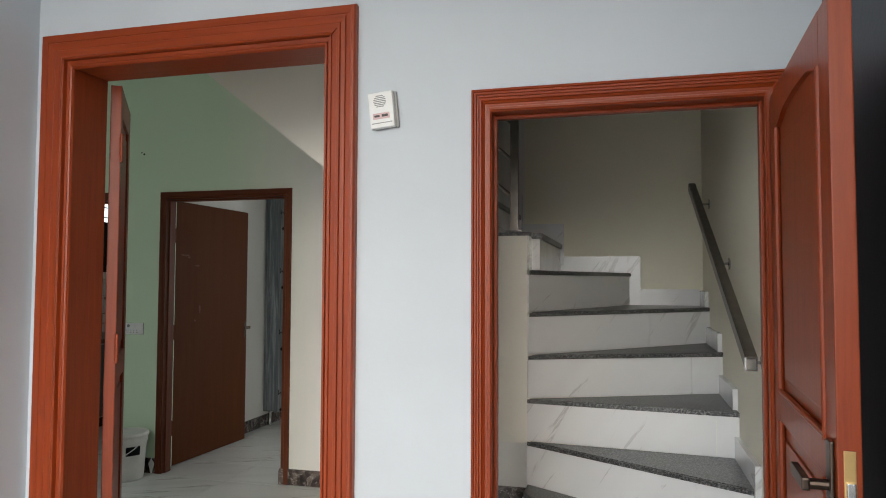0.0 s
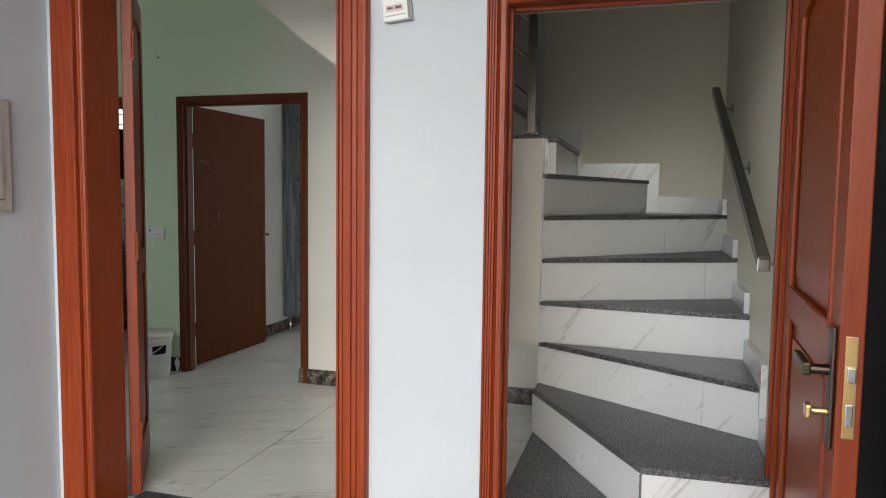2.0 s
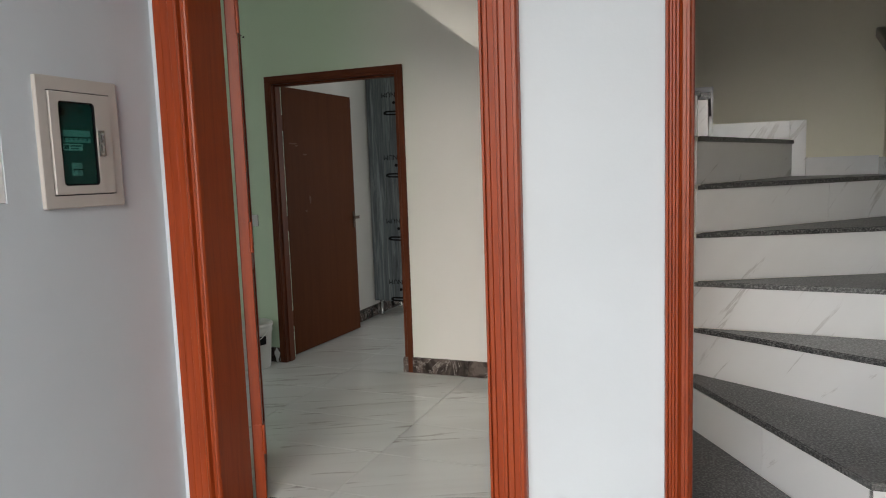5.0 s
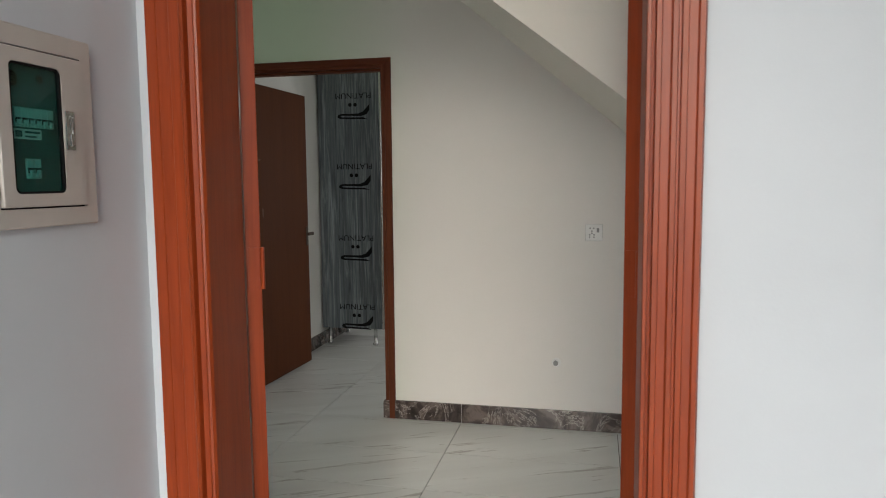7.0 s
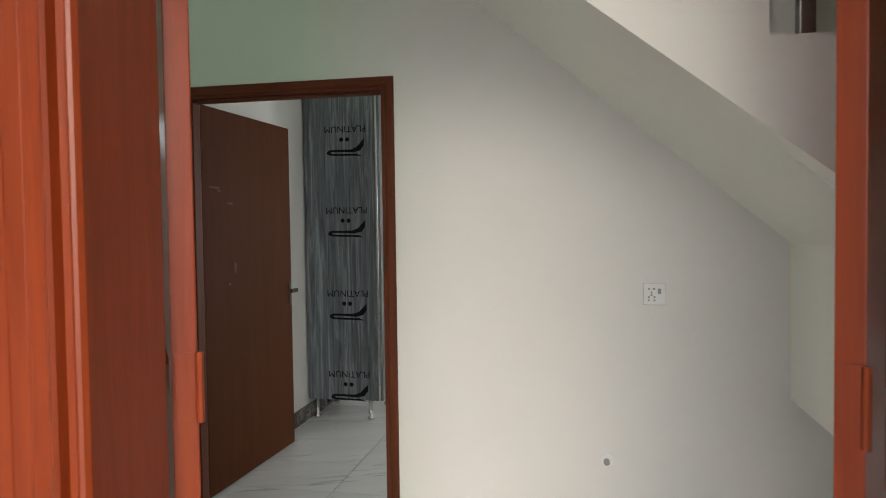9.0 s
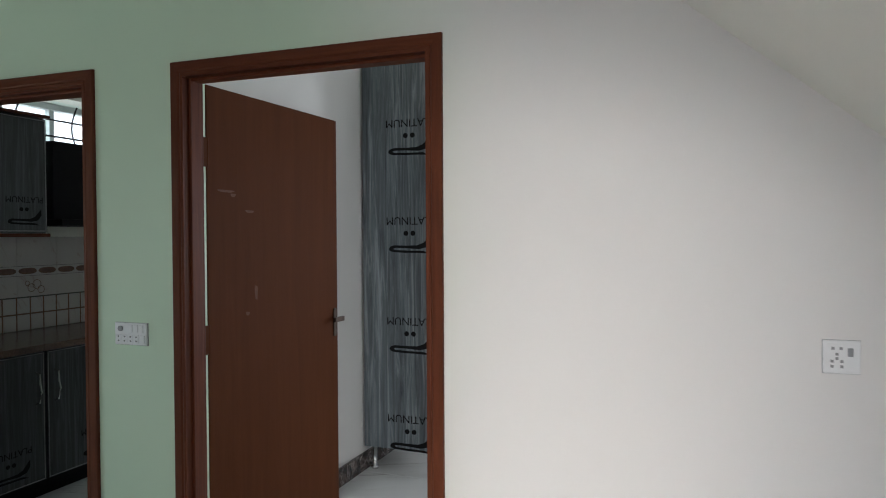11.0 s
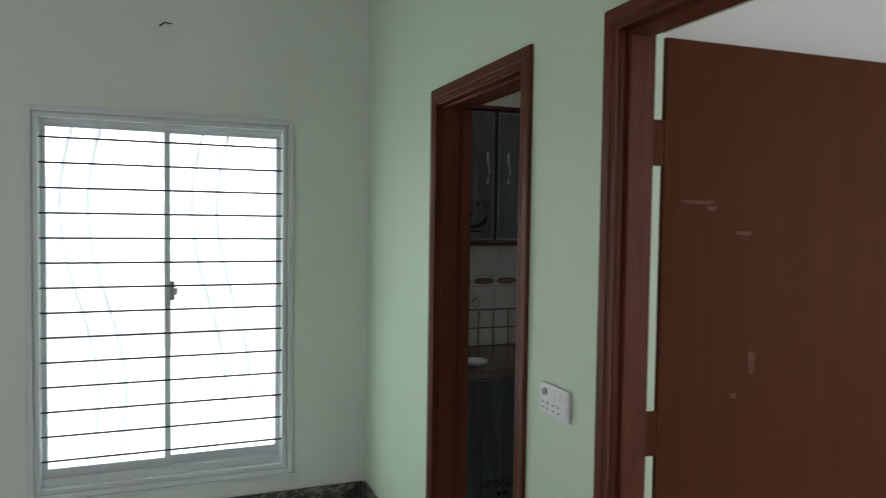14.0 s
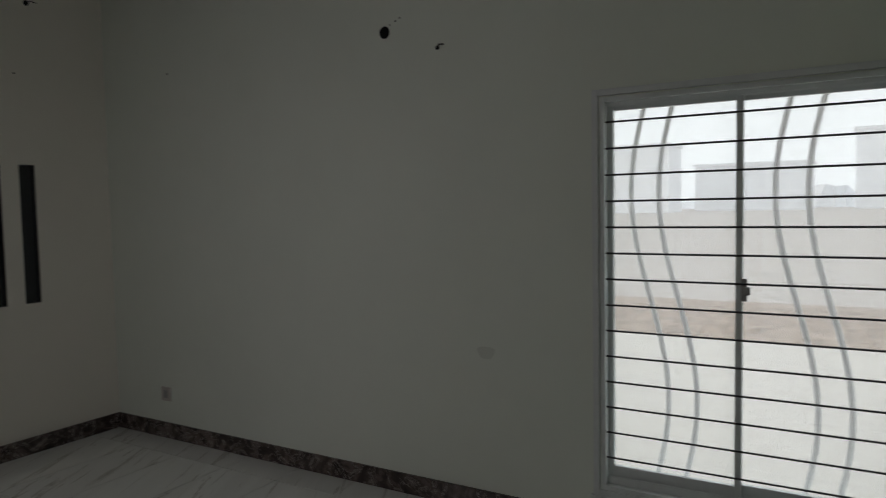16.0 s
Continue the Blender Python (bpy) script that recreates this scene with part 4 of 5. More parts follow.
ic = thing("intercom", (1.524, 0.0, 2.10), "white plastic door bell intercom hanging slightly crooked", "intercom")
ic.matrix_world = pose(1.524, 0.0, 2.10, 0, -6, 0)
part("back_plate", boxes(((-0.046, -0.014, -0.068), (0.046, 0.0, 0.066)), bevel=0.004), M_PLASTG, ic)
part("case", boxes(((-0.058, -0.034, -0.066), (0.036, -0.008, 0.066)), bevel=0.006), M_PLAST, ic)
gb = bmesh.new()
for k in range(7):
    zz = 0.012 + k * 0.0065
    hw = math.sqrt(max(0.0, 0.024 ** 2 - (zz - 0.0315) ** 2))
    if hw > 0.004:
        box(gb, (-0.013 - hw, -0.0352, zz - 0.0017), (-0.013 + hw, -0.0335, zz + 0.0017))
part("speaker_grille", gb, M_PLASTG, ic)
part("bell_label", boxes(((-0.044, -0.0352, -0.034), (0.020, -0.0335, -0.012)), bevel=0.0005), plain("pink_label", (0.72, 0.52, 0.52), 0.5), ic, "pinkish label with unreadable print")
part("print_bar", boxes(((-0.038, -0.0362, -0.026), (-0.018, -0.0352, -0.019)), ((-0.010, -0.0362, -0.027), (0.014, -0.0352, -0.018))), M_BAND, ic)
part("trim_line", boxes(((-0.05, -0.0352, -0.050), (0.029, -0.0338, -0.047)), bevel=0.0005), M_PLASTG, ic)

mt = thing("doormat", (0.73, -0.365, PORCH), "black rubber doormat with rounded corners", "doormat")
pts = []
for cx, cy, s in ((0.24, 0.14, 0), (-0.24, 0.14, 90), (-0.24, -0.14, 180), (0.24, -0.14, 270)):
    for k in range(7):
        a = radians(s + 15 * k)
        pts.append((cx + 0.13 * math.cos(a), cy + 0.13 * math.sin(a)))
part("mat_base", prism(pts, 0.0, 0.012), M_MAT, mt)
part("rim", tube(bmesh.new(), [(x * 0.985, y * 0.985, 0.011) for x, y in pts + pts[:1]], 0.006, 6), M_MAT, mt)

M_PEEL = plain("bare_plaster", (0.66, 0.68, 0.70), 0.9, 0, 0.2, 60)
rng = random.Random(11)
pb = bmesh.new()
for k in range(26):
    cy, cz = -0.03 - abs(rng.gauss(0, 0.16)), 0.0 + abs(rng.gauss(0, 0.045)) + 0.004
    rr = rng.uniform(0.006, 0.02)
    vs = [pb.verts.new((-0.0492 + 0.00015 * k, cy + rr * rng.uniform(0.6, 1.3) * math.cos(t), max(-0.012, cz + 0.6 * rr * rng.uniform(0.6, 1.3) * math.sin(t)))) for t in (2 * math.pi * q / 9 for q in range(9))]
    pb.faces.new(vs)
tagged(obj("peeling_paint", pb, M_PEEL), "flaked bare plaster at the foot of the porch wall", "wall damage", kind="structure")

# ---- lounge things ----
bk = thing("bucket", (-1.25, 2.08, 0.0), "white plastic paint bucket with a dark label, on the floor", "bucket")
bm = bmesh.new()
lathe(bm, [(0.118, 0.0), (0.124, 0.006), (0.143, 0.27), (0.150, 0.275), (0.150, 0.30), (0.146, 0.318), (0.154, 0.322), (0.154, 0.335), (0.143, 0.335), (0.140, 0.30), (0.120, 0.02)], (0, 0, 0))
part("pail", bm, M_BUCKET, bk, smooth=True)
lid = bmesh.new()
lathe(lid, [(0.156, 0.318), (0.158, 0.336), (0.150, 0.344), (0.138, 0.345), (0.134, 0.340), (0.04, 0.339), (0.002, 0.339)], (0, 0, 0))
part("lid", lid, M_BUCKET, bk, "pressed-on white lid", True)
lb = bmesh.new()
for k in range(6):
    a0, a1 = radians(-52 + k * 7), radians(-52 + (k + 1) * 7)
    vs = [lb.verts.new((r * math.cos(a), r * math.sin(a), z)) for a in (a0, a1) for r, z in ((0.1418, 0.19), (0.1445, 0.255))]
    lb.faces.new((vs[0], vs[2], vs[3], vs[1]))
part("sticker", lb, M_BLACK, bk, "black sticker")
part("bail", tube(bmesh.new(), [(0.152 * math.cos(t), -0.02 - 0.145 * math.sin(t), 0.29 - 0.11 * math.sin(t)) for t in (math.pi * k / 16 for k in range(17))], 0.003, 6), M_PLAST, bk, "thin carrying handle")


sp = bmesh.new()
pts = [(-1.155 + 0.022 * math.cos(a) * (1 + 0.3 * math.sin(3 * a)), 0.055 + 0.052 * math.sin(a) * (1 + 0.2 * math.cos(4 * a))) for a in (2 * math.pi * k / 20 for k in range(20))]
slab_xz(pts, YN - 0.0155, YN - 0.0142, sp)
tagged(obj("paint_splash", sp, M_PLAST), "white paint splash on the dark skirting", "paint splash", kind="structure")


def plate(name, place, w, h, label, category):
    e = thing(name, place, label, category)
    part("cover", boxes(((-w / 2, -0.011, -h / 2), (w / 2, -0.003, h / 2)), bevel=0.003), M_PLAST, e)
    # This grey rim draws the shadow gap round the plate.
    part("shadow_rim", boxes(((-w / 2 - 0.001, -0.0035, -h / 2 - 0.0015), (w / 2 + 0.001, 0.0, h / 2 + 0.0005))), M_PLASTG, e, "grey rim put in as the plate's shadow line")
    return e


sb = plate("switchboard", (-1.343, YN, 1.098), 0.16, 0.088, "white wall switch plate with sockets and switches", "switch plate")
for i in range(3):
    part("switch", boxes(((-0.012 + i * 0.027, -0.0145, 0.006), (0.011 + i * 0.027, -0.009, 0.036)), bevel=0.002), M_PLAST, sb)
part("dimmer", tube(bmesh.new(), [(-0.048, -0.018, 0.021), (-0.048, -0.009, 0.021)], 0.011, 16), M_PLASTG, sb)
for i in range(4):
    x = -0.06 + i * 0.03
    s = part("socket", boxes(((x - 0.0125, -0.0125, -0.036), (x + 0.0125, -0.009, -0.004)), bevel=0.001), M_PLAST, sb)
    part("pin_hole", boxes(((x - 0.003, -0.0132, -0.014), (x + 0.003, -0.012, -0.009)), ((x - 0.003, -0.0132, -0.031), (x + 0.003, -0.012, -0.026))), M_BLACK, s)
part("switch", boxes(((0.052, -0.0145, -0.036), (0.072, -0.009, -0.004)), bevel=0.002), M_PLAST, sb)

so = plate("power_socket", (1.163, YN, 1.145), 0.092, 0.092, "white wall socket plate with a small switch", "socket")
part("face", boxes(((-0.036, -0.0122, -0.036), (0.036, -0.009, 0.036)), bevel=0.001), M_PLAST, so)
for x, z in ((-0.022, 0.024), (-0.002, 0.024), (-0.012, 0.008), (-0.024, -0.012), (0.0, -0.012), (-0.012, -0.004), (-0.024, -0.026), (0.0, -0.026)):
    part("pin_hole", boxes(((x - 0.004, -0.0132, z - 0.004), (x + 0.004, -0.012, z + 0.004))), M_PLASTG, so)
part("switch", boxes(((0.014, -0.0155, 0.002), (0.028, -0.012, 0.026)), bevel=0.002), M_PLASTG, so)

wo = thing("wall_outlet", (XW, -2.60, 0.32), "small white low wall socket", "socket")
part("cover", boxes(((0.0, -0.045, -0.05), (0.012, 0.045, 0.05)), bevel=0.003), M_BOX, wo)
part("face", boxes(((0.01, -0.022, -0.028), (0.013, 0.022, 0.028)), bevel=0.002), M_PLASTG, wo)

pp = thing("pipe_stub", (0.96, YN, 0.393), "small capped grey pipe stub in the wall", "pipe")
part("rosette", tube(bmesh.new(), [(0, -0.004, 0), (0, 0, 0)], 0.026, 20), M_PLAST, pp)
part("stub", tube(bmesh.new(), [(-0.004, -0.022, -0.002), (-0.004, 0, -0.002)], 0.014, 14), M_PLASTG, pp)


def wall_hole(place, r, label, wire=False, axis="x"):
    e = thing("wall_hole", place, label, "hole")
    d = Vector({"x": (1, 0, 0), "y": (0, -1, 0), "s": (0, 1, 0)}[axis])
    side = Vector((0, 1, 0)) if axis == "x" else Vector((-1, 0, 0))
    part("rim", tube(bmesh.new(), [Vector((0, 0, 0)) - d * 0.001, d * 0.002], r, 18), M_BLACK, e)
    if wire:
        part("cable", tube(bmesh.new(), [d * 0.002, d * 0.02 + side * 0.02 + Vector((0, 0, 0.012)), d * 0.03 + side * 0.055 + Vector((0, 0, 0.006))], 0.0035, 8), M_BLACK, e)


wall_hole((XW, -0.622, 2.588), 0.034, "round dark conduit hole in the wall")
wall_hole((XW, -0.283, 2.462), 0.012, "small dark hole with a short cable", True)
wall_hole((XW, 1.167, 2.59), 0.006, "small dark hole with a short cable", True)
for y, z, r in ((-0.548, 2.640, 0.005), (-0.520, 2.652, 0.004), (-0.585, 2.625, 0.004), (-2.451, 2.568, 0.005)):
    wall_hole((XW, y, z), r, "tiny fixing hole in the wall")
wall_hole((-2.803, YS, 2.557), 0.006, "tiny fixing hole in the wall", False, "s")
wall_hole((-2.905, YS, 3.035), 0.018, "dark hole with a short loose cable", True, "s")
wall_hole((-1.292, YN, 2.467), 0.008, "tiny fixing hole in the wall", False, "y")
wall_hole((-1.315, YN, 2.480), 0.005, "tiny fixing hole in the wall", False, "y")
sb = bmesh.new()
pts = [(-0.022 + 0.05 * math.cos(a) * (1 + 0.2 * math.sin(3 * a)), 0.853 + 0.04 * math.sin(a) * (1 + 0.2 * math.cos(2 * a))) for a in (2 * math.pi * k / 18 for k in range(18))]
va = [sb.verts.new((XW + 0.0015, y, z)) for y, z in pts]
sb.faces.new(va)
tagged(obj("wall_smudge", sb, wall_paint("smudged_paint", (0.68, 0.725, 0.655))), "faint grey filler patch on the wall", "patch", kind="structure")

# ---- bedroom wardrobe ----
wr = thing("wardrobe", (-1.19, 4.0, 0.0), "tall grey wood-print wardrobe on steel legs", "wardrobe")
WW = 0.565
part("carcass", boxes(((0, 0.02, 0.155), (WW, 0.56, 2.55)), bevel=0.002), M_LAM, wr)
dr = part("door", boxes(((0.002, 0.0, 0.158), (WW - 0.012, 0.018, 2.548)), bevel=0.003), M_LAM, wr)
part("edge_strip", boxes(((WW - 0.011, -0.004, 0.155), (WW + 0.003, 0.02, 2.55)), bevel=0.001), M_STEEL, wr, "bright metal edge strip")
part("side_panel", boxes(((WW, 0.024, 0.155), (WW + 0.016, 0.56, 2.55)), bevel=0.002), M_LAM, wr)
for x in (0.045, 0.47):
    for y in (0.06, 0.5):
        lg = bmesh.new()
        lathe(lg, [(0.018, 0.0), (0.024, 0.004), (0.024, 0.02), (0.016, 0.026), (0.016, 0.15), (0.022, 0.152), (0.022, 0.156)], (x, y, 0), 16)
        part("leg", lg, M_STEEL, wr, "polished steel leg", True)


def lettering(text, size):
    """Flat letters in x and z, turned upside down, centred on the origin, as a bmesh."""
    cu = bpy.data.curves.new("lettering", "FONT")
    cu.body, cu.size, cu.align_x, cu.align_y, cu.extrude = text, size, "CENTER", "CENTER", 0.0006
    ob = new("lettering", cu)
    dg = bpy.context.evaluated_depsgraph_get()
    me = bpy.data.meshes.new_from_object(ob.evaluated_get(dg))
    bpy.data.objects.remove(ob)
    bm = bmesh.new()
    bm.from_mesh(me)
    bpy.data.meshes.remove(me)
    for v in bm.verts:
        v.co = Vector((-v.co.x, -0.0008 + v.co.z, -v.co.y))
    return bm


def film_mark(parent, x, z, s, place):
    """A swoosh, two dots and a word, printed on protective film."""
    bm = bmesh.new()
    up = [(-0.5, 0.0), (-0.46, 0.05), (-0.38, 0.075), (-0.1, 0.07), (0.15, 0.075), (0.3, 0.13), (0.5, 0.34), (0.5, 0.17), (0.4, 0.04), (0.2, -0.005), (-0.1, 0.015), (-0.36, 0.02), (-0.4, 0.0), (-0.36, -0.025), (-0.1, -0.035), (0.3, -0.04), (0.46, -0.1), (0.15, -0.085), (-0.1, -0.085), (-0.4, -0.07), (-0.48, -0.04)]
    slab_xz([place(x + s * a, z + s * b) for a, b in up], -0.0015, 0.0, bm)
    for dx in (-0.1, 0.06):
        slab_xz([place(x + s * (dx + 0.055 * math.cos(t)), z + s * (0.33 + 0.055 * math.sin(t))) for t in (2 * math.pi * k / 12 for k in range(12))], -0.0015, 0.0, bm)
    mark = part("film_print", bm, M_BLACK, parent, "black upside-down printed mark")
    word = part("film_word", lettering("PLATINUM", 0.235 * s), M_BLACK, mark, "upside-down printed word")
    px, pz = place(x, z + s * 0.60)
    word.matrix_local = pose(px, 0, pz)
    return mark


for z in (0.18, 0.786, 1.405, 2.004):
    film_mark(dr, 0.325, z, 0.29, lambda x, z: (x, z))

# ---- kitchen ----
XK = -3.30
tagged(obj("wall_kitchen_lining", boxes(((XW, YB, -0.012), (XK, 5.2, 1.85)), ((XW, YB, 2.44), (XK, 5.2, CEIL)), ((XW, YB, 1.85), (XK, 3.22, 2.44)), ((XW, 5.0, 1.85), (XK, 5.2, 2.44))), M_IN), "plain painted kitchen wall", "wall", kind="structure")


def cabinet(name, place, w, h, d, label, mat, hinge_side, group, legs=0.0, handle_z=0.5):
    """A cabinet facing +x; local y runs along the wall."""
    e = thing(name, place, label, "cabinet", group)
    part("body", boxes(((-d, 0.001, 0), (-0.02, w - 0.001, h)), bevel=0.002), mat, e)
    dr = part("door", boxes(((-0.018, 0.006, 0.006), (0.0, w - 0.006, h - 0.006)), bevel=0.003), mat, e)
    part("edge_strip", boxes(((0.0, 0.012, 0.012), (0.002, 0.016, h - 0.012)), ((0.0, w - 0.016, 0.012), (0.002, w - 0.012, h - 0.012)), ((0.0, 0.016, 0.012), (0.002, w - 0.016, 0.016)), ((0.0, 0.016, h - 0.016), (0.002, w - 0.016, h - 0.012))), M_PLASTG, dr)
    yh = 0.06 if hinge_side > 0 else w - 0.06
    hz = h * handle_z
    part("handle", tube(bmesh.new(), [(0.0, yh, hz - 0.09), (0.025, yh, hz - 0.08), (0.034, yh + 0.006, hz - 0.02), (0.034, yh - 0.006, hz + 0.03), (0.025, yh, hz + 0.08), (0.0, yh, hz + 0.09)], 0.006, 8), M_STEEL, dr, "wavy steel bar handle")
    if legs:
        part("plinth", boxes(((-d + 0.05, 0.0, -legs), (-0.06, w, 0.0))), M_BLACK, e)
    mk = film_mark(dr, 0, 0, 0.22, lambda x, z: (x, z))
    mk.matrix_local = pose(0.0, w * 0.62, h * 0.1, 0, 0, 90)
    return e


for k, (y, s) in enumerate(((2.42, -1), (2.835, 1))):
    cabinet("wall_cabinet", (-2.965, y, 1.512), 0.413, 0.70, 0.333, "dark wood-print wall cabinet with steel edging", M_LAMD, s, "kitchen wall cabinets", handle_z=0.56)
tagged(obj("cornice", boxes(((XK, 2.415, 2.213), (-2.945, 3.256, 2.232)), ((-2.985, 2.415, 1.49), (-2.955, 3.256, 1.511)), bevel=0.003), M_BROWN), "dark edging boards above and below the wall cabinets", "trim", kind="structure")
# Plain black box fills the dark spot beyond the wall cabinets.
hd = thing("dark_wall_box", (-3.3, 3.30, 1.56), "plain black box on the wall beyond the wall cabinets", "cooker hood")
part("housing", boxes(((0.0, 0.0, 0.04), (0.32, 0.62, 0.53)), bevel=0.006), M_BLACK, hd)
part("base", boxes(((0.0, -0.01, 0.0), (0.40, 0.63, 0.04)), bevel=0.004), M_BLACK, hd)
for k in range(4):
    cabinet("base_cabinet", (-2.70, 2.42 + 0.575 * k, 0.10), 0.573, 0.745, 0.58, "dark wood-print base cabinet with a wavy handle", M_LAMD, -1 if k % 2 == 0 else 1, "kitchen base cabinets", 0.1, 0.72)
tp = thing("worktop", (0, 0, 0), "brown speckled granite kitchen worktop", "worktop")
part("slab", boxes(((XK, 2.412, 0.848), (-2.655, 4.75, 0.886)), bevel=0.006), M_CTOP, tp)
sp = thing("soap_dish", (-2.80, 2.66, 0.886), "small pale dish on the worktop", "dish")
bm = bmesh.new()
lathe(bm, [(0.035, 0), (0.05, 0.012), (0.06, 0.03), (0.055, 0.03), (0.04, 0.012)], (0, 0, 0), 18)
part("bowl", bm, M_PLAST, sp, smooth=True)

# splashback tiles
spl = tagged(obj("splashback", boxes(((XK, 2.412, 0.886), (XK + 0.004, 4.75, 1.49))), M_GROUT), "pale splashback tiles with a brown decor band", "splashback", kind="structure")
for k in range(8):
    ya = 2.414 + k * 0.292
    part("tile", boxes(((XK + 0.004, ya, 1.105), (XK + 0.010, ya + 0.29, 1.238)), bevel=0.001), M_KTILE, spl)
    part("tile", boxes(((XK + 0.004, ya, 1.302), (XK + 0.010, ya + 0.29, 1.489)), bevel=0.001), M_KTILE, spl)
    part("decor_tile", boxes(((XK + 0.004, ya, 1.24), (XK + 0.009, ya + 0.29, 1.30)), bevel=0.001), M_KTILE, spl)
    fb = bmesh.new()
    for c in (0.075, 0.22):
        vs = [fb.verts.new((XK + 0.0105, ya + c + 0.066 * math.cos(t), 1.27 + 0.025 * math.sin(t) * (0.75 + 0.25 * abs(math.cos(t))))) for t in (2 * math.pi * q / 16 for q in range(16))]
        fb.faces.new(vs)
    part("decor_band", fb, M_DECOR, spl)
    if k % 2:
        rb = bmesh.new()
        for cy, cz, rr in ((0.10, 1.16, 0.026), (0.14, 1.18, 0.03), (0.17, 1.145, 0.024), (0.07, 1.19, 0.015)):
            tube(rb, [(XK + 0.0105, ya + cy + rr * math.cos(t), cz + rr * math.sin(t)) for t in (2 * math.pi * q / 18 for q in range(19))], 0.0022, 5)
        part("fruit_print", rb, M_DECOR, spl)
    for q in range(3):
        for z in (0.89, 0.998):
            part("tile", boxes(((XK + 0.004, ya + q * 0.0973, z), (XK + 0.009, ya + q * 0.0973 + 0.086, z + 0.098)), bevel=0.001), M_KTILE, spl)
gl = bmesh.new()
for k in range(24):
    box(gl, (XK + 0.004, 2.414 + k * 0.0973 + 0.087, 0.888), (XK + 0.0075, 2.414 + k * 0.0973 + 0.0965, 1.10))
box(gl, (XK + 0.004, 2.414, 0.989), (XK + 0.007, 4.75, 0.997))
part("grid_line", gl, M_DECOR, spl, "brown grid lines between small tiles")

# ---- outside ----
g = bmesh.new()
for a, b in (((-900, -900), (900, 900)),):
    vs = [g.verts.new((x, y, -0.42)) for x, y in ((a[0], a[1]), (b[0], a[1]), (b[0], b[1]), (a[0], b[1]))]
    g.faces.new(vs)
tagged(obj("ground", g, M_EARTH), "dry dusty open field", "ground", kind="structure")
rd = bmesh.new()
box(rd, (-10.6, -300, -0.5), (-4.6, 300, -0.33))
tagged(obj("road", rd, M_ROAD), "pale dusty concrete road", "road", kind="structure")
bk = bmesh.new()
rows = []
rng = random.Random(4)
for i in range(121):
    y = -60 + i
    rows.append([bk.verts.new((x, y, z + rng.uniform(-0.05, 0.05) * (z > -0.4))) for x, z in ((-10.7, -0.43), (-11.2, -0.27), (-12.0, -0.22), (-13.0, -0.24), (-14.2, -0.3), (-15.5, -0.43))])
for a, b in zip(rows, rows[1:]):
    for k in range(5):
        bk.faces.new((a[k], a[k + 1], b[k + 1], b[k]))
tagged(obj("soil_bank", bk, M_BANK, smooth=True), "low brown soil bank beside the road", "bank", kind="structure")


def far_house(x, y, w, d, storeys, label):
    e = thing("far_house", (x, y, -0.42), label, "house", "distant houses")
    h = storeys * 3.4
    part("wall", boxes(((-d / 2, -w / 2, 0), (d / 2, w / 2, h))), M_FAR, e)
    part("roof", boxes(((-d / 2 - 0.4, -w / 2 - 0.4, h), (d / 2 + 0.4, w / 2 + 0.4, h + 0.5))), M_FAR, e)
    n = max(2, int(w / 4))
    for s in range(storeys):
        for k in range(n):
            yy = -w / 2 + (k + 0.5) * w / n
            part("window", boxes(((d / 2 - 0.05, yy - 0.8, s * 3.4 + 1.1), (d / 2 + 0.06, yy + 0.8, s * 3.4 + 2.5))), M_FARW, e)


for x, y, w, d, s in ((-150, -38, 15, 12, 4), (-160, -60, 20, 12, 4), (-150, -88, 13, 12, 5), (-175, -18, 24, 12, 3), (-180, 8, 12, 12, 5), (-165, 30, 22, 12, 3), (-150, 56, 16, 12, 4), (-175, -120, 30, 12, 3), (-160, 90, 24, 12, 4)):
    far_house(x, y, w, d, s, "distant house across the field, haze put into its pale colour")

rng = random.Random(21)
tl = bmesh.new()
n = 240
foot = [tl.verts.new((-215, -300 + 600 * k / n, -0.6)) for k in range(n + 1)]
crest = [tl.verts.new((-215 - rng.uniform(0, 6), -300 + 600 * k / n, 3.4 + 1.6 * math.sin(k * 0.23) + rng.uniform(-0.9, 1.3))) for k in range(n + 1)]
back = [tl.verts.new((-230, -300 + 600 * k / n, -0.6)) for k in range(n + 1)]
for k in range(n):
    tl.faces.new((foot[k], foot[k + 1], crest[k + 1], crest[k]))
    tl.faces.new((crest[k], crest[k + 1], back[k + 1], back[k]))
# The trees' pale base colour holds the haze too.
tagged(obj("backdrop", tl, plain("haze_toned_trees", (0.74, 0.76, 0.79), 1.0, 0, 0.12, 0.4)), "line of distant trees, haze put into its pale colour", "trees", kind="structure")

# ---- floor tiles ----
tile_cache = {}


def tile_mesh(w, d, t, mat, key):
    k = (round(w, 3), round(d, 3), t, key)
    if k not in tile_cache:
        bm = bmesh.new()
        box(bm, (0, 0, -t), (w, d, 0))
        me = bpy.data.meshes.new("tile")
        bm.to_mesh(me)
        bm.free()
        me.materials.append(mat)
        tile_cache[k] = me
    return tile_cache[k]


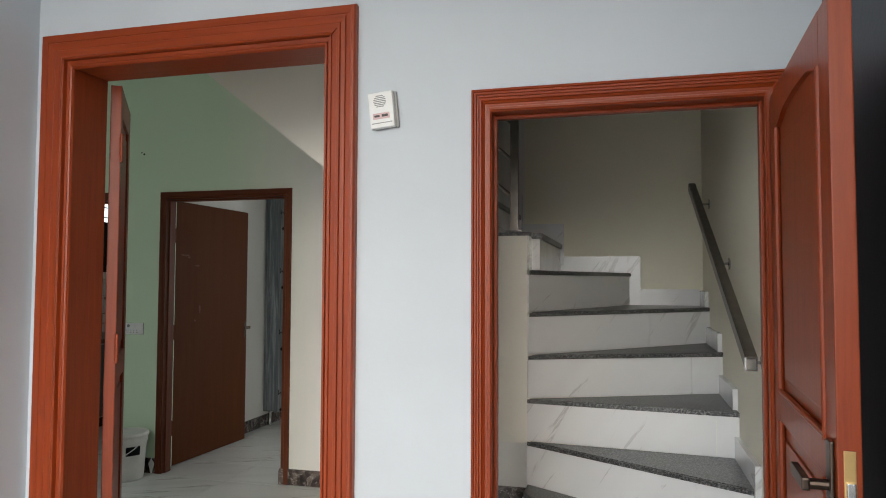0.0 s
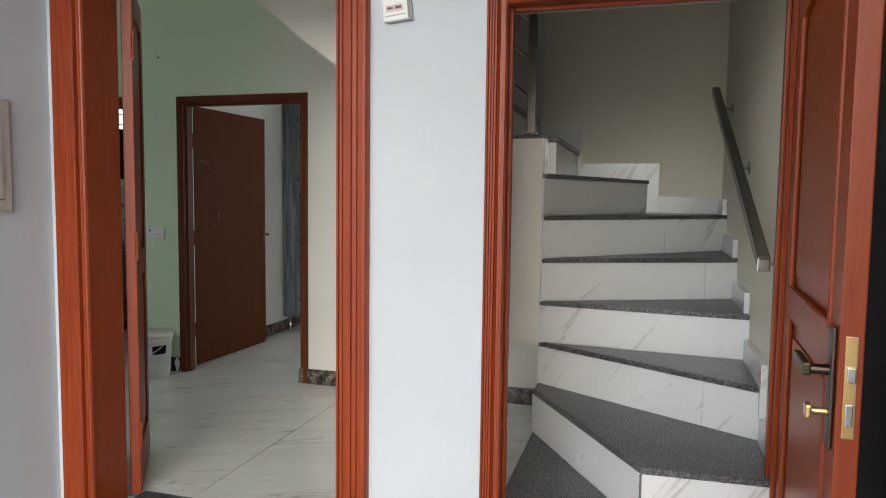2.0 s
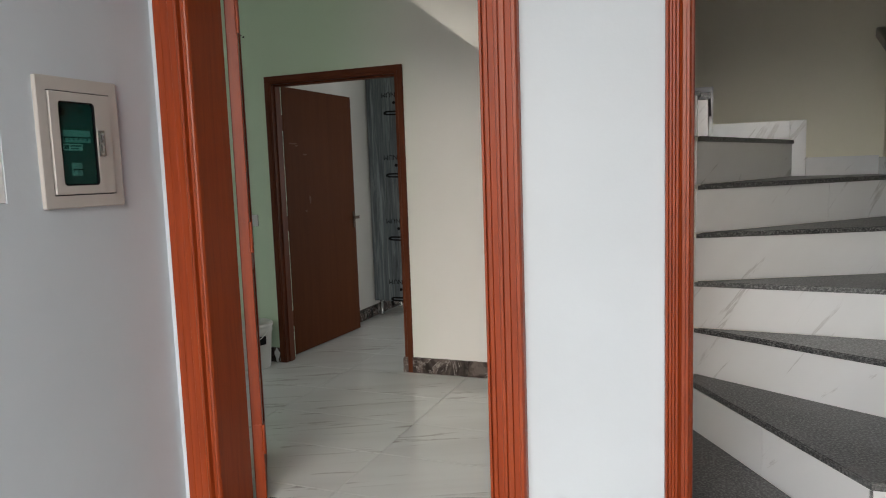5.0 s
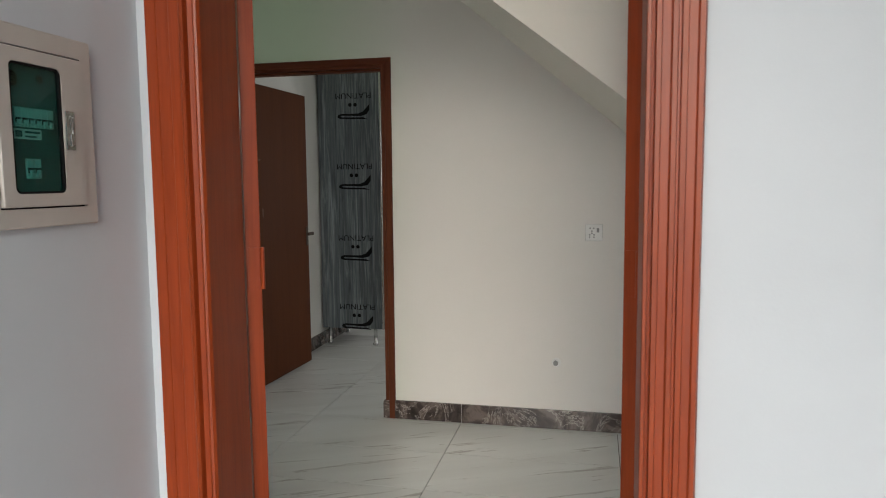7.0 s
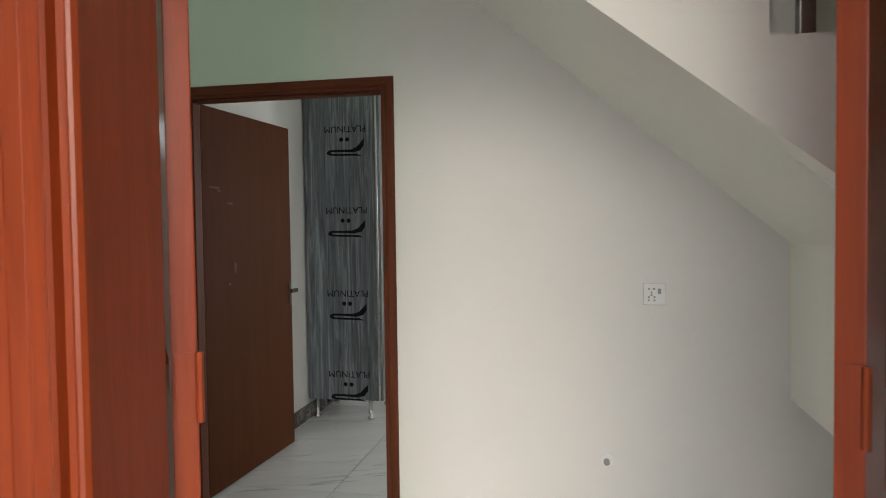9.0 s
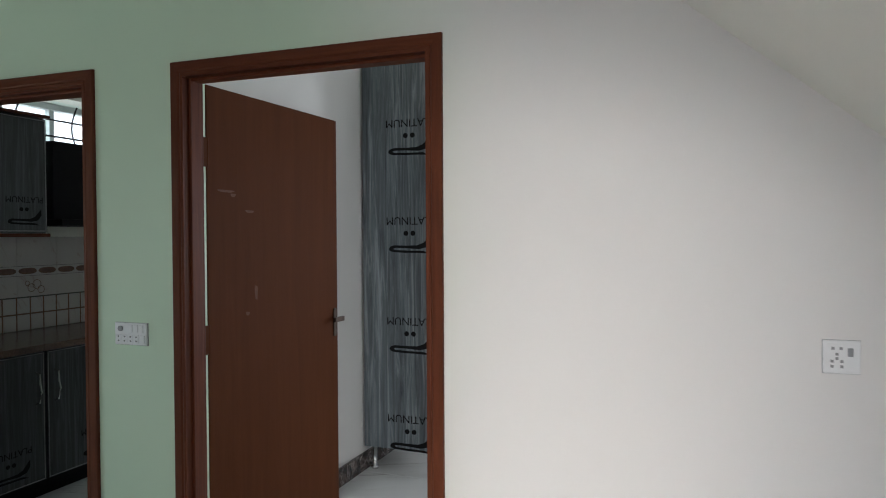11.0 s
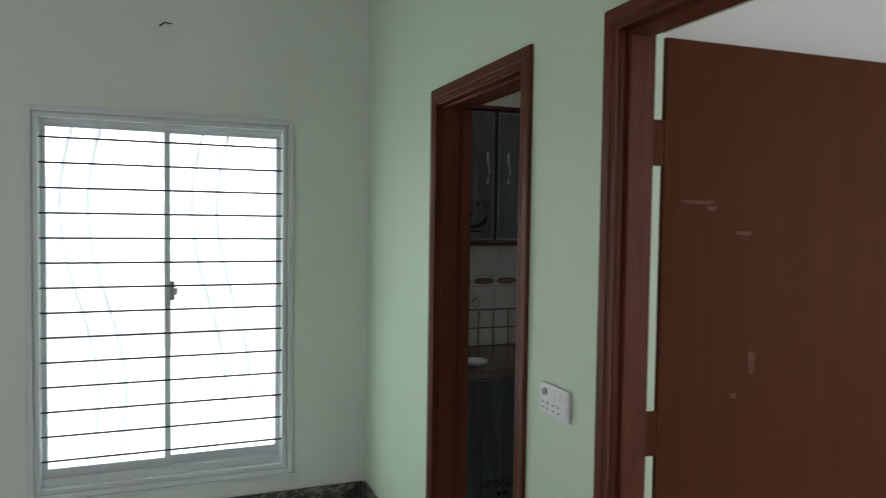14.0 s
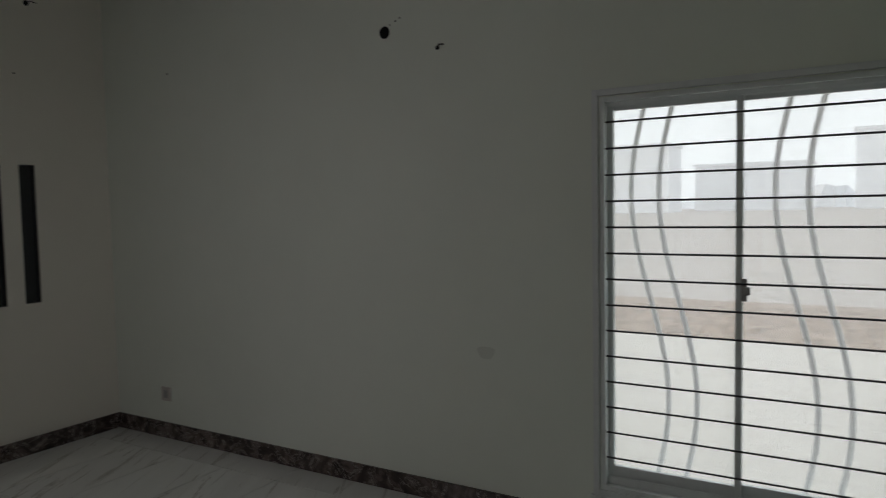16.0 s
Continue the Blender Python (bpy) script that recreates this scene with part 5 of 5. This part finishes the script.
TW, TD, GAP = 0.905, 0.4445, 0.0042
for xa, ya, xb, yb in ((XW, YS, -0.285, 0.225), (XW, 0.225, 1.9, YN), (XW, YN, 3.0, 6.2)):
    i0, i1 = math.floor((xa - 0.403) / TW), math.ceil((xb - 0.403) / TW)
    j0, j1 = math.floor((ya - 0.438) / TD), math.ceil((yb - 0.438) / TD)
    for i in range(i0, i1):
        for j in range(j0, j1):
            x0_, x1_ = max(xa, 0.403 + i * TW), min(xb, 0.403 + (i + 1) * TW - GAP)
            y0_, y1_ = max(ya, 0.438 + j * TD), min(yb, 0.438 + (j + 1) * TD - GAP)
            if x1_ - x0_ > 0.01 and y1_ - y0_ > 0.01:
                o = new("tile", tile_mesh(x1_ - x0_, y1_ - y0_, 0.012, M_TILE, "floor"))
                o.location = (x0_, y0_, 0)
                o.parent = floor

# porch tiles: cream with an octagon band
PT = 0.475


def octagon_tile(w, d, half):
    bm = bmesh.new()
    box(bm, (0, 0, -0.01), (w, d, 0))
    c, g_, b_ = 0.125, 0.012, 0.05
    if half:
        outer = [(g_, 0), (g_, d - 0.095), (0.075, d - 0.006), (w - 0.075, d - 0.006), (w - g_, d - 0.095), (w - g_, 0)]
        inner = [(g_ + b_ * 0.8, 0), (g_ + b_ * 0.8, d - 0.105), (0.092, d - 0.04), (w - 0.092, d - 0.04), (w - g_ - b_ * 0.8, d - 0.105), (w - g_ - b_ * 0.8, 0)]
        n = 5
    else:
        outer = [(g_, c), (c, g_), (w - c, g_), (w - g_, c), (w - g_, d - c), (w - c, d - g_), (c, d - g_), (g_, d - c)]
        q = c + 0.02
        inner = [(g_ + b_, q), (q, g_ + b_), (w - q, g_ + b_), (w - g_ - b_, q), (w - g_ - b_, d - q), (w - q, d - g_ - b_), (q, d - g_ - b_), (g_ + b_, d - q)]
        n = 8
    ov = [bm.verts.new((x, y, 0.0016)) for x, y in outer]
    iv = [bm.verts.new((x, y, 0.0016)) for x, y in inner]
    for k in range(n):
        f = bm.faces.new((ov[k], ov[(k + 1) % len(ov)], iv[(k + 1) % len(iv)], iv[k]))
        f.material_index = 1
    bmesh.ops.recalc_face_normals(bm, faces=bm.faces[:])
    me = bpy.data.meshes.new("porch_tile")
    bm.to_mesh(me)
    bm.free()
    me.materials.append(M_CREAM)
    me.materials.append(M_BAND)
    return me


full, halfm = octagon_tile(PT - 0.003, PT - 0.003, False), octagon_tile(PT - 0.003, 0.128, True)
for i in range(7):
    for j in range(7):
        x = -0.02 + i * PT
        if x + PT > 3.14:
            continue
        o = new("porch_tile", full)
        o.location = (x, -0.022 - (j + 1) * PT, PORCH)
        o.parent = porch_floor
step = tagged(obj("porch_step", boxes(((-0.045, -0.008, PORCH - 0.01), (1.86, 0.0, -0.008)), ((0.0, -0.008, -0.03), (1.41, 0.0, -0.004))), M_GROUT), "tiled step face below the entrance", "step", kind="structure")
for i in range(4):
    o = new("porch_tile", halfm)
    o.matrix_world = pose(-0.02 + i * PT, -0.010, PORCH, 90, 0, 0)
    o.parent = step
side = tagged(obj("baseboard_porch", boxes(((-0.05, -3.1, PORCH - 0.01), (-0.043, -0.022, -0.015))), M_GROUT), "tiled skirting on the porch wall", "baseboard", kind="structure")
for i in range(6):
    o = new("porch_tile", halfm)
    o.matrix_world = pose(-0.040, -0.03 - (i + 1) * PT + 0.003, PORCH, 90, 0, 90)
    o.parent = side
